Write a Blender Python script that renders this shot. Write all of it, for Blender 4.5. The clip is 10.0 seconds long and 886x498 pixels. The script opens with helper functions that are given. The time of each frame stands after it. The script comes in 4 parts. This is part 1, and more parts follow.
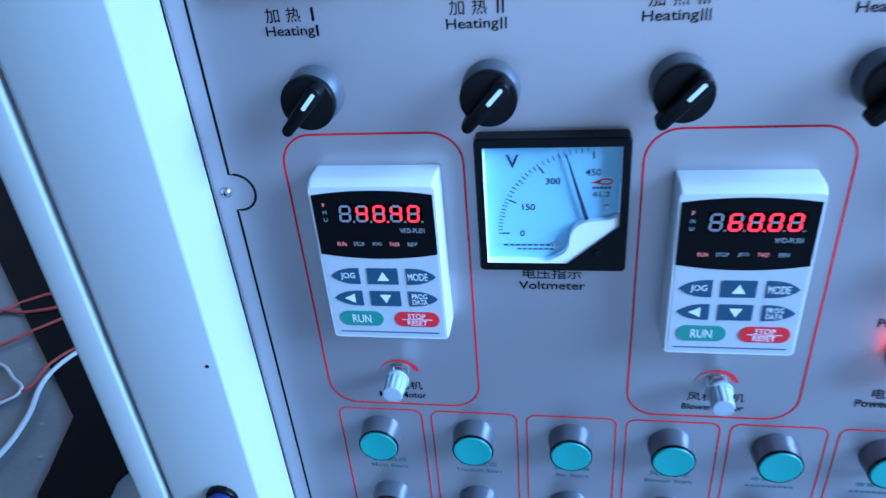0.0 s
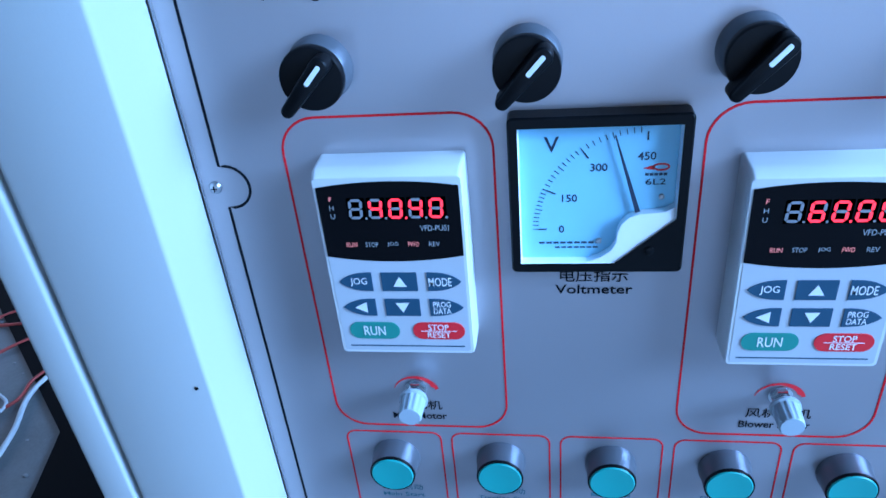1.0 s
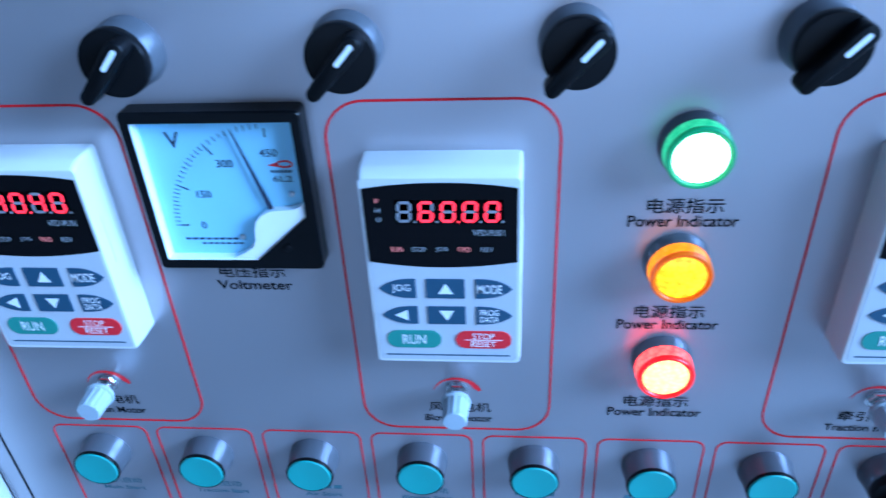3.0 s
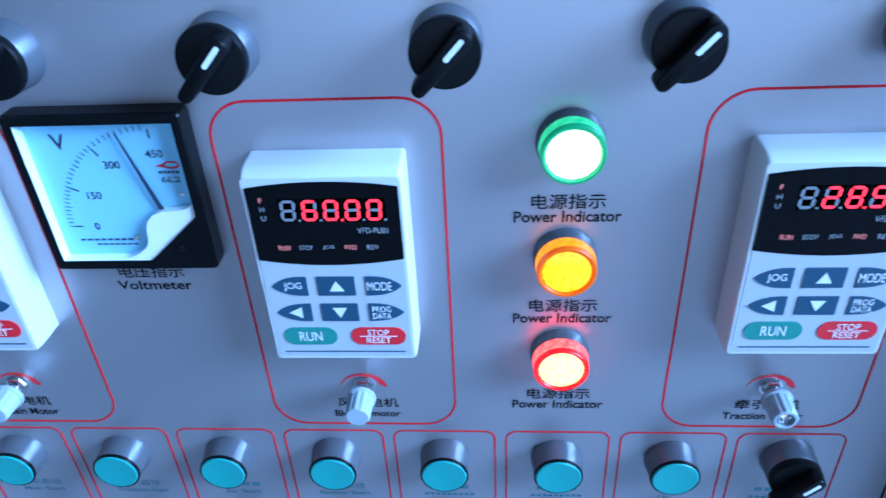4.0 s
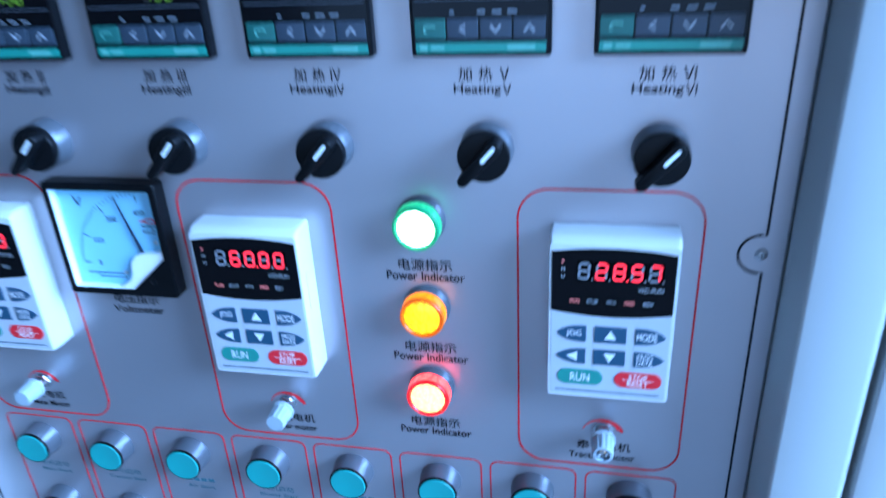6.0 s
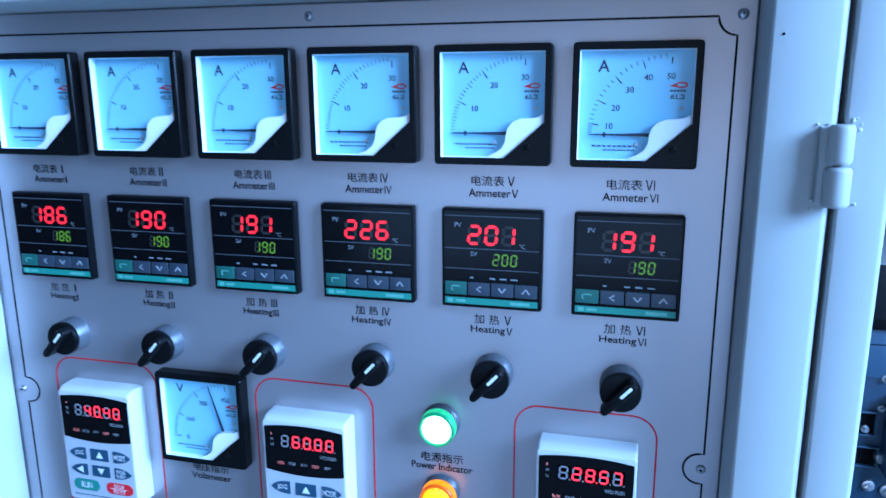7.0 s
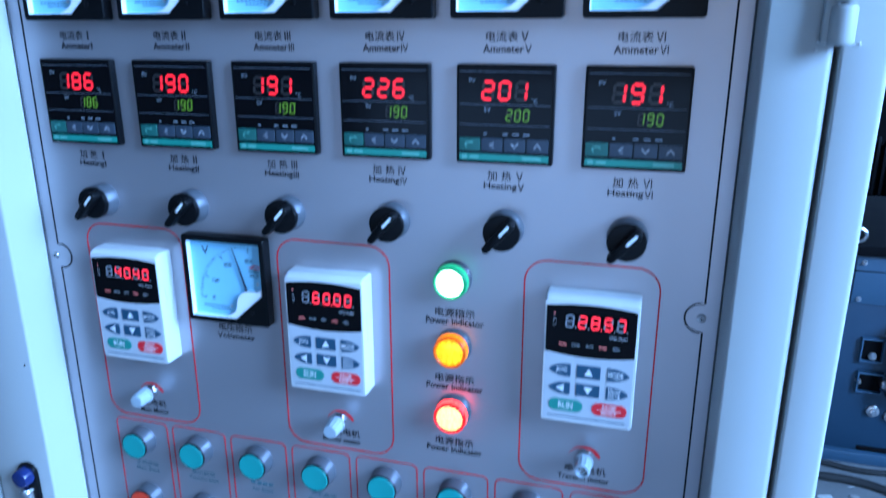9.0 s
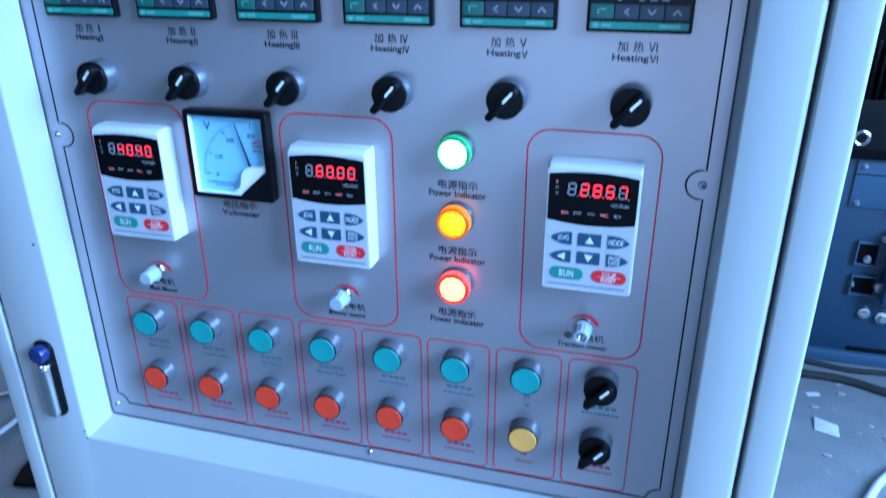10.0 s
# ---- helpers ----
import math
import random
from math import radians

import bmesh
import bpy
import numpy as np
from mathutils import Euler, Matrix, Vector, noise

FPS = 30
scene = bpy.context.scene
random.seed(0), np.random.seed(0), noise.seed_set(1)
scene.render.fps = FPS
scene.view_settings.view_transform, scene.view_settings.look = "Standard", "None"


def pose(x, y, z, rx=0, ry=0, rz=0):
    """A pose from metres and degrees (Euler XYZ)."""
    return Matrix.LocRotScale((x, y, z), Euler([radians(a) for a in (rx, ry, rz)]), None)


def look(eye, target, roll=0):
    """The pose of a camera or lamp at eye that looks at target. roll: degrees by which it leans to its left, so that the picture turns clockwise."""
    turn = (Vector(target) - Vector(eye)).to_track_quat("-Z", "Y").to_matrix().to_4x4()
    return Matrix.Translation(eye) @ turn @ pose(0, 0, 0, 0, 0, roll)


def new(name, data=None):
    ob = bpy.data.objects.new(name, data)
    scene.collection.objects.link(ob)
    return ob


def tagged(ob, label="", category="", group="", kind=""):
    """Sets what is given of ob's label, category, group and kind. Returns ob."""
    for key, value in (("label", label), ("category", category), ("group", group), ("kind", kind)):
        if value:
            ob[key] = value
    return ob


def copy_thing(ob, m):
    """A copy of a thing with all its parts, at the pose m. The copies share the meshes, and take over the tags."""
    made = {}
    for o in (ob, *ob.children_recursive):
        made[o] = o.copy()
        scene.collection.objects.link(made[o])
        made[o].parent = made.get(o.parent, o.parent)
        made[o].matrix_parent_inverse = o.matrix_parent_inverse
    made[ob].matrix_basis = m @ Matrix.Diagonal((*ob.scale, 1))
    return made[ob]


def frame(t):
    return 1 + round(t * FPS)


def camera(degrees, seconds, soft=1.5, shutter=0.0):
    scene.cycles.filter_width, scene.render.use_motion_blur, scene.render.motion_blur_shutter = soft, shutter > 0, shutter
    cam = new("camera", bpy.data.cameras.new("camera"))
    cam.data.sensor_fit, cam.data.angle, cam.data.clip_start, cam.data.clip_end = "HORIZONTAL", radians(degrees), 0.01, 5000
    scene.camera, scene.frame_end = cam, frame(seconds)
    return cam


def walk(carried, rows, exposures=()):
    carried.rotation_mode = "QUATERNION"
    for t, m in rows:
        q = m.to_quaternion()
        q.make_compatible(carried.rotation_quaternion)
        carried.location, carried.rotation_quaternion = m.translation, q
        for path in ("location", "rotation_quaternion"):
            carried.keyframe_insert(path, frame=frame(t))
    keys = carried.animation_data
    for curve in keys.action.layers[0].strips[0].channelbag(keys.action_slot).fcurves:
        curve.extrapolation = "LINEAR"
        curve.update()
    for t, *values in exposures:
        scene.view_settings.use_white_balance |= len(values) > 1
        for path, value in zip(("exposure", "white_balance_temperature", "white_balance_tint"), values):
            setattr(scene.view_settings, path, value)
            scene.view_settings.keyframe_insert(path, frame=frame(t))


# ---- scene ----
cam = camera(62.5, 10.0, shutter=0.7)
PATH = [
    (0, (0.14, -0.355, 1.613), (-0.181, 1.323, 0.574), -5.2),
    (0.5, (0.119, -0.327, 1.595), (-0.181, 1.355, 0.556), -5.4),
    (1, (0.114, -0.311, 1.583), (-0.182, 1.378, 0.553), -5.6),
    (1.5, (0.118, -0.3, 1.583), (-0.12, 1.389, 0.538), -4.8),
    (2, (0.153, -0.295, 1.58), (-0.029, 1.393, 0.524), -3.6),
    (2.5, (0.217, -0.294, 1.578), (0.031, 1.391, 0.516), -3.3),
    (3, (0.262, -0.289, 1.579), (0.079, 1.38, 0.492), -3.2),
    (4.5, (0.328, -0.291, 1.58), (0.197, 1.375, 0.481), -3.3),
    (5, (0.356, -0.298, 1.579), (0.208, 1.391, 0.518), -3.3),
    (5.2, (0.365, -0.306, 1.581), (0.203, 1.391, 0.534), -3.5),
    (6.3, (0.46, -0.428, 1.637), (-0.002, 1.385, 0.931), -1.9),
    (6.5, (0.467, -0.461, 1.654), (0.002, 1.401, 1.089), -0.7),
    (7, (0.473, -0.5, 1.696), (-0.025, 1.387, 1.259), -0.3),
    (7.5, (0.473, -0.506, 1.697), (-0.064, 1.375, 1.282), -0.6),
    (8, (0.477, -0.51, 1.686), (-0.07, 1.364, 1.254), -0.5),
    (8.5, (0.482, -0.518, 1.665), (-0.066, 1.34, 1.166), -0.2),
    (9, (0.482, -0.535, 1.639), (-0.042, 1.303, 1.051), -0.1),
    (9.5, (0.491, -0.548, 1.617), (-0.037, 1.255, 0.931), -0.6),
    (10, (0.483, -0.552, 1.608), (-0.016, 1.208, 0.802), -0.3),
]
walk(cam, [(t, look(eye, target, roll)) for t, eye, target, roll in PATH],
     exposures=[(0.0, -0.12), (1.5, -0.12), (2.5, -0.14), (3.0, -0.06), (5.2, 0.04), (6.5, 0.10), (7.0, -0.02), (7.5, -0.30), (8.5, -0.21), (9.5, -0.16), (10.0, -0.11)])

# ---- world, light, exposure ----
world = bpy.data.worlds.new("sky")
scene.world = world
world.use_nodes = True
wn = world.node_tree.nodes
sky = wn.new("ShaderNodeTexSky")
sky.sky_type, sky.sun_disc = "NISHITA", False
sky.sun_elevation, sky.sun_rotation = radians(42), radians(165)
wn["Background"].inputs["Strength"].default_value = 0.10
world.node_tree.links.new(sky.outputs["Color"], wn["Background"].inputs["Color"])

sun = new("sun", bpy.data.lights.new("sun", "SUN"))
sun.data.energy, sun.data.angle, sun.data.color = 0.5, radians(12), (1.0, 0.97, 0.92)
sun.matrix_world = look((8, -34, 30), (0, -3, 0))


def opening_light(name, centre, target, w, h, watts, colour):
    """A daylight-coloured area lamp, for a window or as added fill."""
    li = bpy.data.lights.new(name, "AREA")
    li.shape, li.size, li.size_y, li.energy, li.color = "RECTANGLE", w, h, watts, colour
    ob = new(name, li)
    ob.matrix_world = look(centre, target)
    return ob


DAY = (0.238, 0.500, 1.0)
opening_light("high_window_daylight", (4.9, -1.75, 3.6), (0.2, 0.0, 1.4), 2.6, 2.4, 1450, DAY)
# added fill with no known source: brightens the floor and machine behind
opening_light("east_floor_fill", (4.9, 4.6, 2.6), (0.0, 4.0, 0.4), 3.6, 3.8, 1250, DAY)
# invented fill from the west, only to lift the floor beside the cabinet
opening_light("west_floor_fill", (-6.85, 3.6, 2.4), (-2.0, 2.2, 0.0), 4.0, 2.0, 130, (0.50, 0.64, 1.0))
# low added lamp whose reflection brightens the panel; its opening is assumed
opening_light("panel_sheen_fill", (0.9, -5.9, 0.62), (0.6, 0.0, 0.9), 6.0, 1.15, 76, DAY)

# ---- materials ----


def nodes_of(name):
    m = bpy.data.materials.new(name)
    m.use_nodes = True
    nt = m.node_tree
    return m, nt, nt.nodes["Principled BSDF"]


def noisy(name, colour, rough=0.5, metal=0.0, vary=0.12, scale=40.0, fine=600.0, bump=0.05, coat=0.0, stretch=(1, 1, 1), spec=0.5, bump_dist=0.0005):
    """A surface whose colour and gloss vary at two scales, with a fine relief."""
    m, nt, b = nodes_of(name)
    L = nt.links.new
    tc = nt.nodes.new("ShaderNodeTexCoord")
    mp = nt.nodes.new("ShaderNodeMapping")
    mp.inputs["Scale"].default_value = stretch
    L(tc.outputs["Object"], mp.inputs["Vector"])
    n1, n2 = nt.nodes.new("ShaderNodeTexNoise"), nt.nodes.new("ShaderNodeTexNoise")
    n1.inputs["Scale"].default_value, n1.inputs["Detail"].default_value = scale, 5
    n2.inputs["Scale"].default_value, n2.inputs["Detail"].default_value = fine, 3
    for n in (n1, n2):
        L(mp.outputs["Vector"], n.inputs["Vector"])
    mix = nt.nodes.new("ShaderNodeMix")
    mix.data_type = "RGBA"
    mix.inputs["A"].default_value = (*[c * (1 - vary) for c in colour], 1)
    mix.inputs["B"].default_value = (*[min(1, c * (1 + vary)) for c in colour], 1)
    add = nt.nodes.new("ShaderNodeMath")
    add.operation = "MULTIPLY_ADD"
    L(n1.outputs["Fac"], add.inputs[0])
    add.inputs[1].default_value = 0.7
    sc = nt.nodes.new("ShaderNodeMath")
    sc.operation = "MULTIPLY"
    L(n2.outputs["Fac"], sc.inputs[0])
    sc.inputs[1].default_value = 0.3
    L(sc.outputs[0], add.inputs[2])
    L(add.outputs[0], mix.inputs["Factor"])
    L(mix.outputs["Result"], b.inputs["Base Color"])
    rr = nt.nodes.new("ShaderNodeMapRange")
    rr.inputs["To Min"].default_value, rr.inputs["To Max"].default_value = max(0.02, rough - 0.08), min(1, rough + 0.08)
    L(n1.outputs["Fac"], rr.inputs["Value"])
    L(rr.outputs["Result"], b.inputs["Roughness"])
    b.inputs["Metallic"].default_value = metal
    b.inputs["Coat Weight"].default_value = coat
    b.inputs["Specular IOR Level"].default_value = spec
    if bump:
        bp = nt.nodes.new("ShaderNodeBump")
        bp.inputs["Strength"].default_value, bp.inputs["Distance"].default_value = bump, bump_dist
        L(n2.outputs["Fac"], bp.inputs["Height"])
        L(bp.outputs["Normal"], b.inputs["Normal"])
    return m


def glowing(name, colour, strength, base=(0.02, 0.02, 0.02)):
    m, nt, b = nodes_of(name)
    b.inputs["Base Color"].default_value = (*base, 1)
    b.inputs["Roughness"].default_value = 0.35
    b.inputs["Emission Color"].default_value = (*colour, 1)
    b.inputs["Emission Strength"].default_value = strength
    return m


def clear(name, tint=(1, 1, 1), gloss_rough=0.03, ior=1.45):
    """A thin clear pane: it lets light through and mirrors by Fresnel."""
    m, nt, b = nodes_of(name)
    nt.nodes.remove(b)
    out = nt.nodes["Material Output"]
    tr, gl, fr, mx = (nt.nodes.new("ShaderNodeBsdf" + k) if k in ("Transparent", "Glossy") else nt.nodes.new("ShaderNode" + k) for k in ("Transparent", "Glossy", "Fresnel", "MixShader"))
    tr.inputs["Color"].default_value = (*tint, 1)
    gl.inputs["Roughness"].default_value = gloss_rough
    fr.inputs["IOR"].default_value = ior
    nt.links.new(fr.outputs[0], mx.inputs[0])
    nt.links.new(tr.outputs[0], mx.inputs[1])
    nt.links.new(gl.outputs[0], mx.inputs[2])
    nt.links.new(mx.outputs[0], out.inputs["Surface"])
    return m


M_PAINT = noisy("grey_white_powder_coat", (0.45, 0.465, 0.46), 0.42, vary=0.05, scale=6, fine=900, bump=0.10, spec=0.35)
M_PANEL = noisy("satin_silver_panel", (0.48, 0.455, 0.48), 0.36, metal=0.75, vary=0.06, scale=9, fine=1400, bump=0.10, spec=0.45)
M_LINE = noisy("black_print", (0.006, 0.007, 0.011), 0.6, spec=0.08, vary=0.2, bump=0)
M_RED_LINE = noisy("red_print", (0.80, 0.012, 0.022), 0.5, spec=0.15, vary=0.15, bump=0)
M_GREEN_PRINT = noisy("dark_green_print", (0.055, 0.17, 0.20), 0.5, vary=0.2, bump=0)
M_RED_PRINT = noisy("faded_red_print", (0.42, 0.06, 0.10), 0.5, vary=0.2, bump=0)
M_BLACK = noisy("black_plastic", (0.0035, 0.004, 0.005), 0.34, spec=0.14, vary=0.25, scale=60, fine=1500, bump=0.12)
M_KNOB = noisy("matt_black_knob_plastic", (0.003, 0.0035, 0.0045), 0.40, spec=0.16, vary=0.25, scale=80, fine=1500, bump=0.12)
M_DISPLAY = noisy("gloss_black_film", (0.003, 0.003, 0.004), 0.12, spec=0.14, vary=0.2, scale=50, fine=800, bump=0.02)
M_WHITE_PLASTIC = noisy("off_white_abs", (0.66, 0.665, 0.66), 0.40, vary=0.03, scale=30, fine=1800, bump=0.08)
M_FILM = noisy("pale_grey_keypad_film", (0.50, 0.52, 0.55), 0.42, vary=0.03, scale=30, fine=1500, bump=0.05)
M_BLUE = noisy("blue_print", (0.010, 0.070, 0.125), 0.42, vary=0.08, bump=0.02)
M_GREEN = noisy("green_print", (0.01, 0.26, 0.21), 0.42, vary=0.08, bump=0.02)
M_RED = noisy("red_key_print", (0.90, 0.018, 0.030), 0.42, vary=0.08, bump=0.02)
M_WHITE_PRINT = noisy("white_print", (0.82, 0.84, 0.86), 0.5, vary=0.03, bump=0)
M_GREY_PRINT = noisy("grey_print", (0.35, 0.37, 0.40), 0.5, vary=0.08, bump=0)
M_SEG_OFF = noisy("unlit_segment", (0.26, 0.27, 0.30), 0.4, vary=0.06, bump=0)
M_SEG_DIM = noisy("dark_unlit_segment", (0.022, 0.019, 0.019), 0.4, vary=0.06, bump=0)
M_SEG_RED = glowing("lit_red_segment", (1.0, 0.03, 0.07), 2.4, (0.3, 0.02, 0.03))
M_PV = glowing("lit_red_digit", (1.0, 0.012, 0.03), 1.7, (0.3, 0.02, 0.03))
M_SV = glowing("lit_green_digit", (0.17, 0.55, 0.01), 0.42, (0.05, 0.12, 0.02))
# white card; the sky's blue reflection is put into its colour
M_DIAL = noisy("sky_tinted_dial_card", (0.27, 0.62, 0.78), 0.55, vary=0.02, bump=0)
M_DIAL_COVER = noisy("white_pivot_cover", (0.84, 0.86, 0.88), 0.45, vary=0.02, bump=0.02)
M_DIAL_INK = noisy("dial_ink", (0.015, 0.03, 0.06), 0.5, vary=0.1, bump=0)
M_DIAL_FADED = noisy("thin_dial_ink", (0.025, 0.06, 0.11), 0.5, vary=0.1, bump=0)
M_CLEAR = clear("clear_meter_window", ior=1.32)
M_CHROME = noisy("chrome", (0.78, 0.79, 0.80), 0.14, metal=1.0, vary=0.05, bump=0.02)
M_STEEL = noisy("brushed_steel", (0.55, 0.56, 0.58), 0.32, metal=1.0, vary=0.1, bump=0.05)
M_COLLAR = noisy("grey_switch_collar", (0.15, 0.16, 0.18), 0.30, metal=0.5, vary=0.08, bump=0.03)
M_TEAL_CAP = noisy("teal_button_cap", (0.003, 0.33, 0.30), 0.38, vary=0.05, scale=60, bump=0.05)
M_RED_CAP = noisy("red_button_cap", (0.95, 0.055, 0.020), 0.38, vary=0.05, scale=60, bump=0.05)
M_YELLOW_CAP = noisy("yellow_button_cap", (0.95, 0.42, 0.09), 0.38, vary=0.05, scale=60, bump=0.05)
M_POT = noisy("grey_pot_cap", (0.38, 0.45, 0.50), 0.35, vary=0.05, scale=90, bump=0.06)
M_TEAL = noisy("teal_key", (0.006, 0.11, 0.090), 0.35, vary=0.08, bump=0.02)
M_TEAL_BAR = noisy("teal_strip", (0.008, 0.27, 0.20), 0.35, vary=0.10, bump=0.02)
M_TEAL_PALE = noisy("pale_teal_print", (0.13, 0.45, 0.36), 0.4, vary=0.08, bump=0)
M_SLATE = noisy("slate_key", (0.028, 0.045, 0.065), 0.38, vary=0.1, bump=0.02)
M_FACE_PRINT = noisy("dull_face_print", (0.26, 0.29, 0.33), 0.5, vary=0.08, bump=0)
M_DIVIDER = noisy("dark_divider_print", (0.075, 0.085, 0.105), 0.5, vary=0.08, bump=0)
M_SEAM = noisy("grey_seam_filler", (0.16, 0.16, 0.17), 0.7, vary=0.2, bump=0.05)
M_RUBBER = noisy("black_rubber_seal", (0.015, 0.015, 0.016), 0.8, vary=0.3, bump=0.1)
M_FLOOR = noisy("worn_concrete", (0.19, 0.195, 0.20), 0.55, vary=0.42, scale=7.0, fine=80, bump=0.40, bump_dist=0.004)
M_WALL = noisy("workshop_plaster", (0.24, 0.24, 0.235), 0.8, vary=0.12, scale=0.8, fine=60, bump=0.15, bump_dist=0.003)
M_CEIL = noisy("workshop_sheet_roof", (0.10, 0.11, 0.12), 0.6, vary=0.12, scale=0.8, fine=40, bump=0.1)
M_MACHINE = noisy("dark_blue_machine_enamel", (0.015, 0.050, 0.090), 0.40, vary=0.25, scale=5, fine=120, bump=0.12)
M_MACHINE_PALE = noisy("faded_blue_enamel", (0.032, 0.085, 0.14), 0.45, vary=0.25, scale=5, fine=120, bump=0.12)
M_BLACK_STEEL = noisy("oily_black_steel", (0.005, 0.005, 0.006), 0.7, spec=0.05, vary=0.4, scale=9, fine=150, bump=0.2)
M_DEBRIS = noisy("grey_crumbs", (0.30, 0.30, 0.30), 0.8, vary=0.3, scale=20, fine=200, bump=0.1)
M_PAPER = noisy("scrap_paper", (0.55, 0.55, 0.54), 0.8, vary=0.08, scale=20, fine=200, bump=0.1)
M_RED_CABLE = noisy("red_cable_sheath", (0.50, 0.06, 0.05), 0.5, vary=0.1, bump=0.05)
M_WHITE_CABLE = noisy("white_cable_sheath", (0.62, 0.64, 0.66), 0.5, vary=0.1, bump=0.05)
def lens(name, core, glow, strength, scale=420.0):
    """A lit moulded lens: its small facets pass the lamp's light unevenly."""
    m, nt, b = nodes_of(name)
    b.inputs["Roughness"].default_value = 0.25
    tc, vo, mx = nt.nodes.new("ShaderNodeTexCoord"), nt.nodes.new("ShaderNodeTexVoronoi"), nt.nodes.new("ShaderNodeMix")
    vo.inputs["Scale"].default_value = scale
    mx.data_type = "RGBA"
    mx.inputs["A"].default_value, mx.inputs["B"].default_value = (*core, 1), (*glow, 1)
    nt.links.new(tc.outputs["Object"], vo.inputs["Vector"])
    nt.links.new(vo.outputs["Distance"], mx.inputs["Factor"])
    nt.links.new(mx.outputs["Result"], b.inputs["Emission Color"])
    b.inputs["Base Color"].default_value = (*[0.3 * c for c in glow], 1)
    b.inputs["Emission Strength"].default_value = strength
    return m


M_LENS = {
    "green": (lens("green_lens_face", (0.55, 1.0, 0.75), (0.20, 0.95, 0.50), 9.0), glowing("green_lens_edge", (0.0, 0.40, 0.16), 0.45, (0.0, 0.20, 0.09)), lens("green_lens_side", (0.06, 0.80, 0.45), (0.0, 0.50, 0.24), 1.1)),
    "amber": (lens("amber_lens_face", (1.0, 0.55, 0.02), (1.0, 0.26, 0.0), 2.6), glowing("amber_lens_edge", (1.0, 0.10, 0.0), 0.55, (0.40, 0.1, 0.0)), lens("amber_lens_side", (1.0, 0.34, 0.02), (1.0, 0.20, 0.0), 1.7)),
    "red": (lens("red_lens_face", (1.0, 0.22, 0.09), (1.0, 0.10, 0.05), 11.0), glowing("red_lens_edge", (1.0, 0.01, 0.02), 1.3, (0.30, 0.0, 0.0)), lens("red_lens_side", (1.0, 0.10, 0.09), (1.0, 0.02, 0.03), 4.5)),
}

# ---- mesh tools (x to the right, z up, the front looks towards -y) ----
MM = 0.001


def part(name, bm, mat, parent=None, label="", at=(0, 0, 0), smooth=40):
    me = bpy.data.meshes.new(name)
    bm.normal_update()
    bm.to_mesh(me)
    bm.free()
    me.materials.append(mat)
    if smooth:
        me.shade_smooth()
        me.set_sharp_from_angle(angle=radians(smooth))
    ob = new(name, me)
    ob.location = at
    if parent:
        ob.parent = parent
    if label:
        ob["label"] = label
    return ob


def thing(name, at, label, category, group="", kind=""):
    ob = new(name)
    ob.empty_display_size = 0.01
    ob.location = at
    return tagged(ob, label, category, group, kind)


def rrect(w, h, r, n=5, cx=0.0, cz=0.0):
    """Outline of a rounded rectangle, anticlockwise as seen from the front."""
    pts = []
    for sx, sz, a0 in ((1, -1, -90), (1, 1, 0), (-1, 1, 90), (-1, -1, 180)):
        for k in range(n + 1):
            a = radians(a0 + 90 * k / n)
            pts.append((cx + sx * (w / 2 - r) + r * math.cos(a), cz + sz * (h / 2 - r) + r * math.sin(a)))
    return pts


def disc(r, n=32, cx=0.0, cz=0.0, turn=0.0):
    return [(cx + r * math.cos(2 * math.pi * k / n + turn), cz + r * math.sin(2 * math.pi * k / n + turn)) for k in range(n)]


def loft(bm, rings, first=True, last=True, closed=False):
    """Skin between outlines [(points, y)], the first at the back; caps where wanted."""
    loops = [[bm.verts.new((x, y, z)) for x, z in pts] for pts, y in rings]
    n = len(loops[0])
    pairs = list(zip(loops, loops[1:])) + ([(loops[-1], loops[0])] if closed else [])
    for a, b in pairs:
        for k in range(n):
            bm.faces.new((a[k], a[(k + 1) % n], b[(k + 1) % n], b[k]))
    if not closed:
        if first:
            bm.faces.new(loops[0][::-1])
        if last:
            bm.faces.new(loops[-1])
    return bm


def plate(bm, pts, y0, y1):
    return loft(bm, [(pts, y0), (pts, y1)])


def slab(bm, w, h, r, y0, y1, bevel=0.0, cx=0.0, cz=0.0, n=4):
    """Rounded box standing out from y0 to y1, its front edge eased."""
    rings = [(rrect(w, h, r, n, cx, cz), y0)]
    if bevel:
        s = 1 if y1 > y0 else -1
        for f in (1.0, 0.6, 0.25, 0.0):
            a = (1 - f) * math.pi / 2
            inset = bevel * (1 - math.cos(a))
            rings.append((rrect(w - 2 * inset, h - 2 * inset, max(r - inset, 1e-5), n, cx, cz), y1 - s * bevel * (1 - math.sin(a))))
    else:
        rings.append((rrect(w, h, r, n, cx, cz), y1))
    return loft(bm, rings)


def lathe(bm, profile, n=36, cx=0.0, cz=0.0):
    """Turned body about the y axis: profile [(radius, y)] from back to front."""
    return loft(bm, [(disc(max(r, 1e-5), n, cx, cz), y) for r, y in profile])


def box(bm, x0, x1, y0, y1, z0, z1):
    m = Matrix.LocRotScale(((x0 + x1) / 2, (y0 + y1) / 2, (z0 + z1) / 2), None, (abs(x1 - x0), abs(y1 - y0), abs(z1 - z0)))
    bmesh.ops.create_cube(bm, size=1, matrix=m)
    return bm


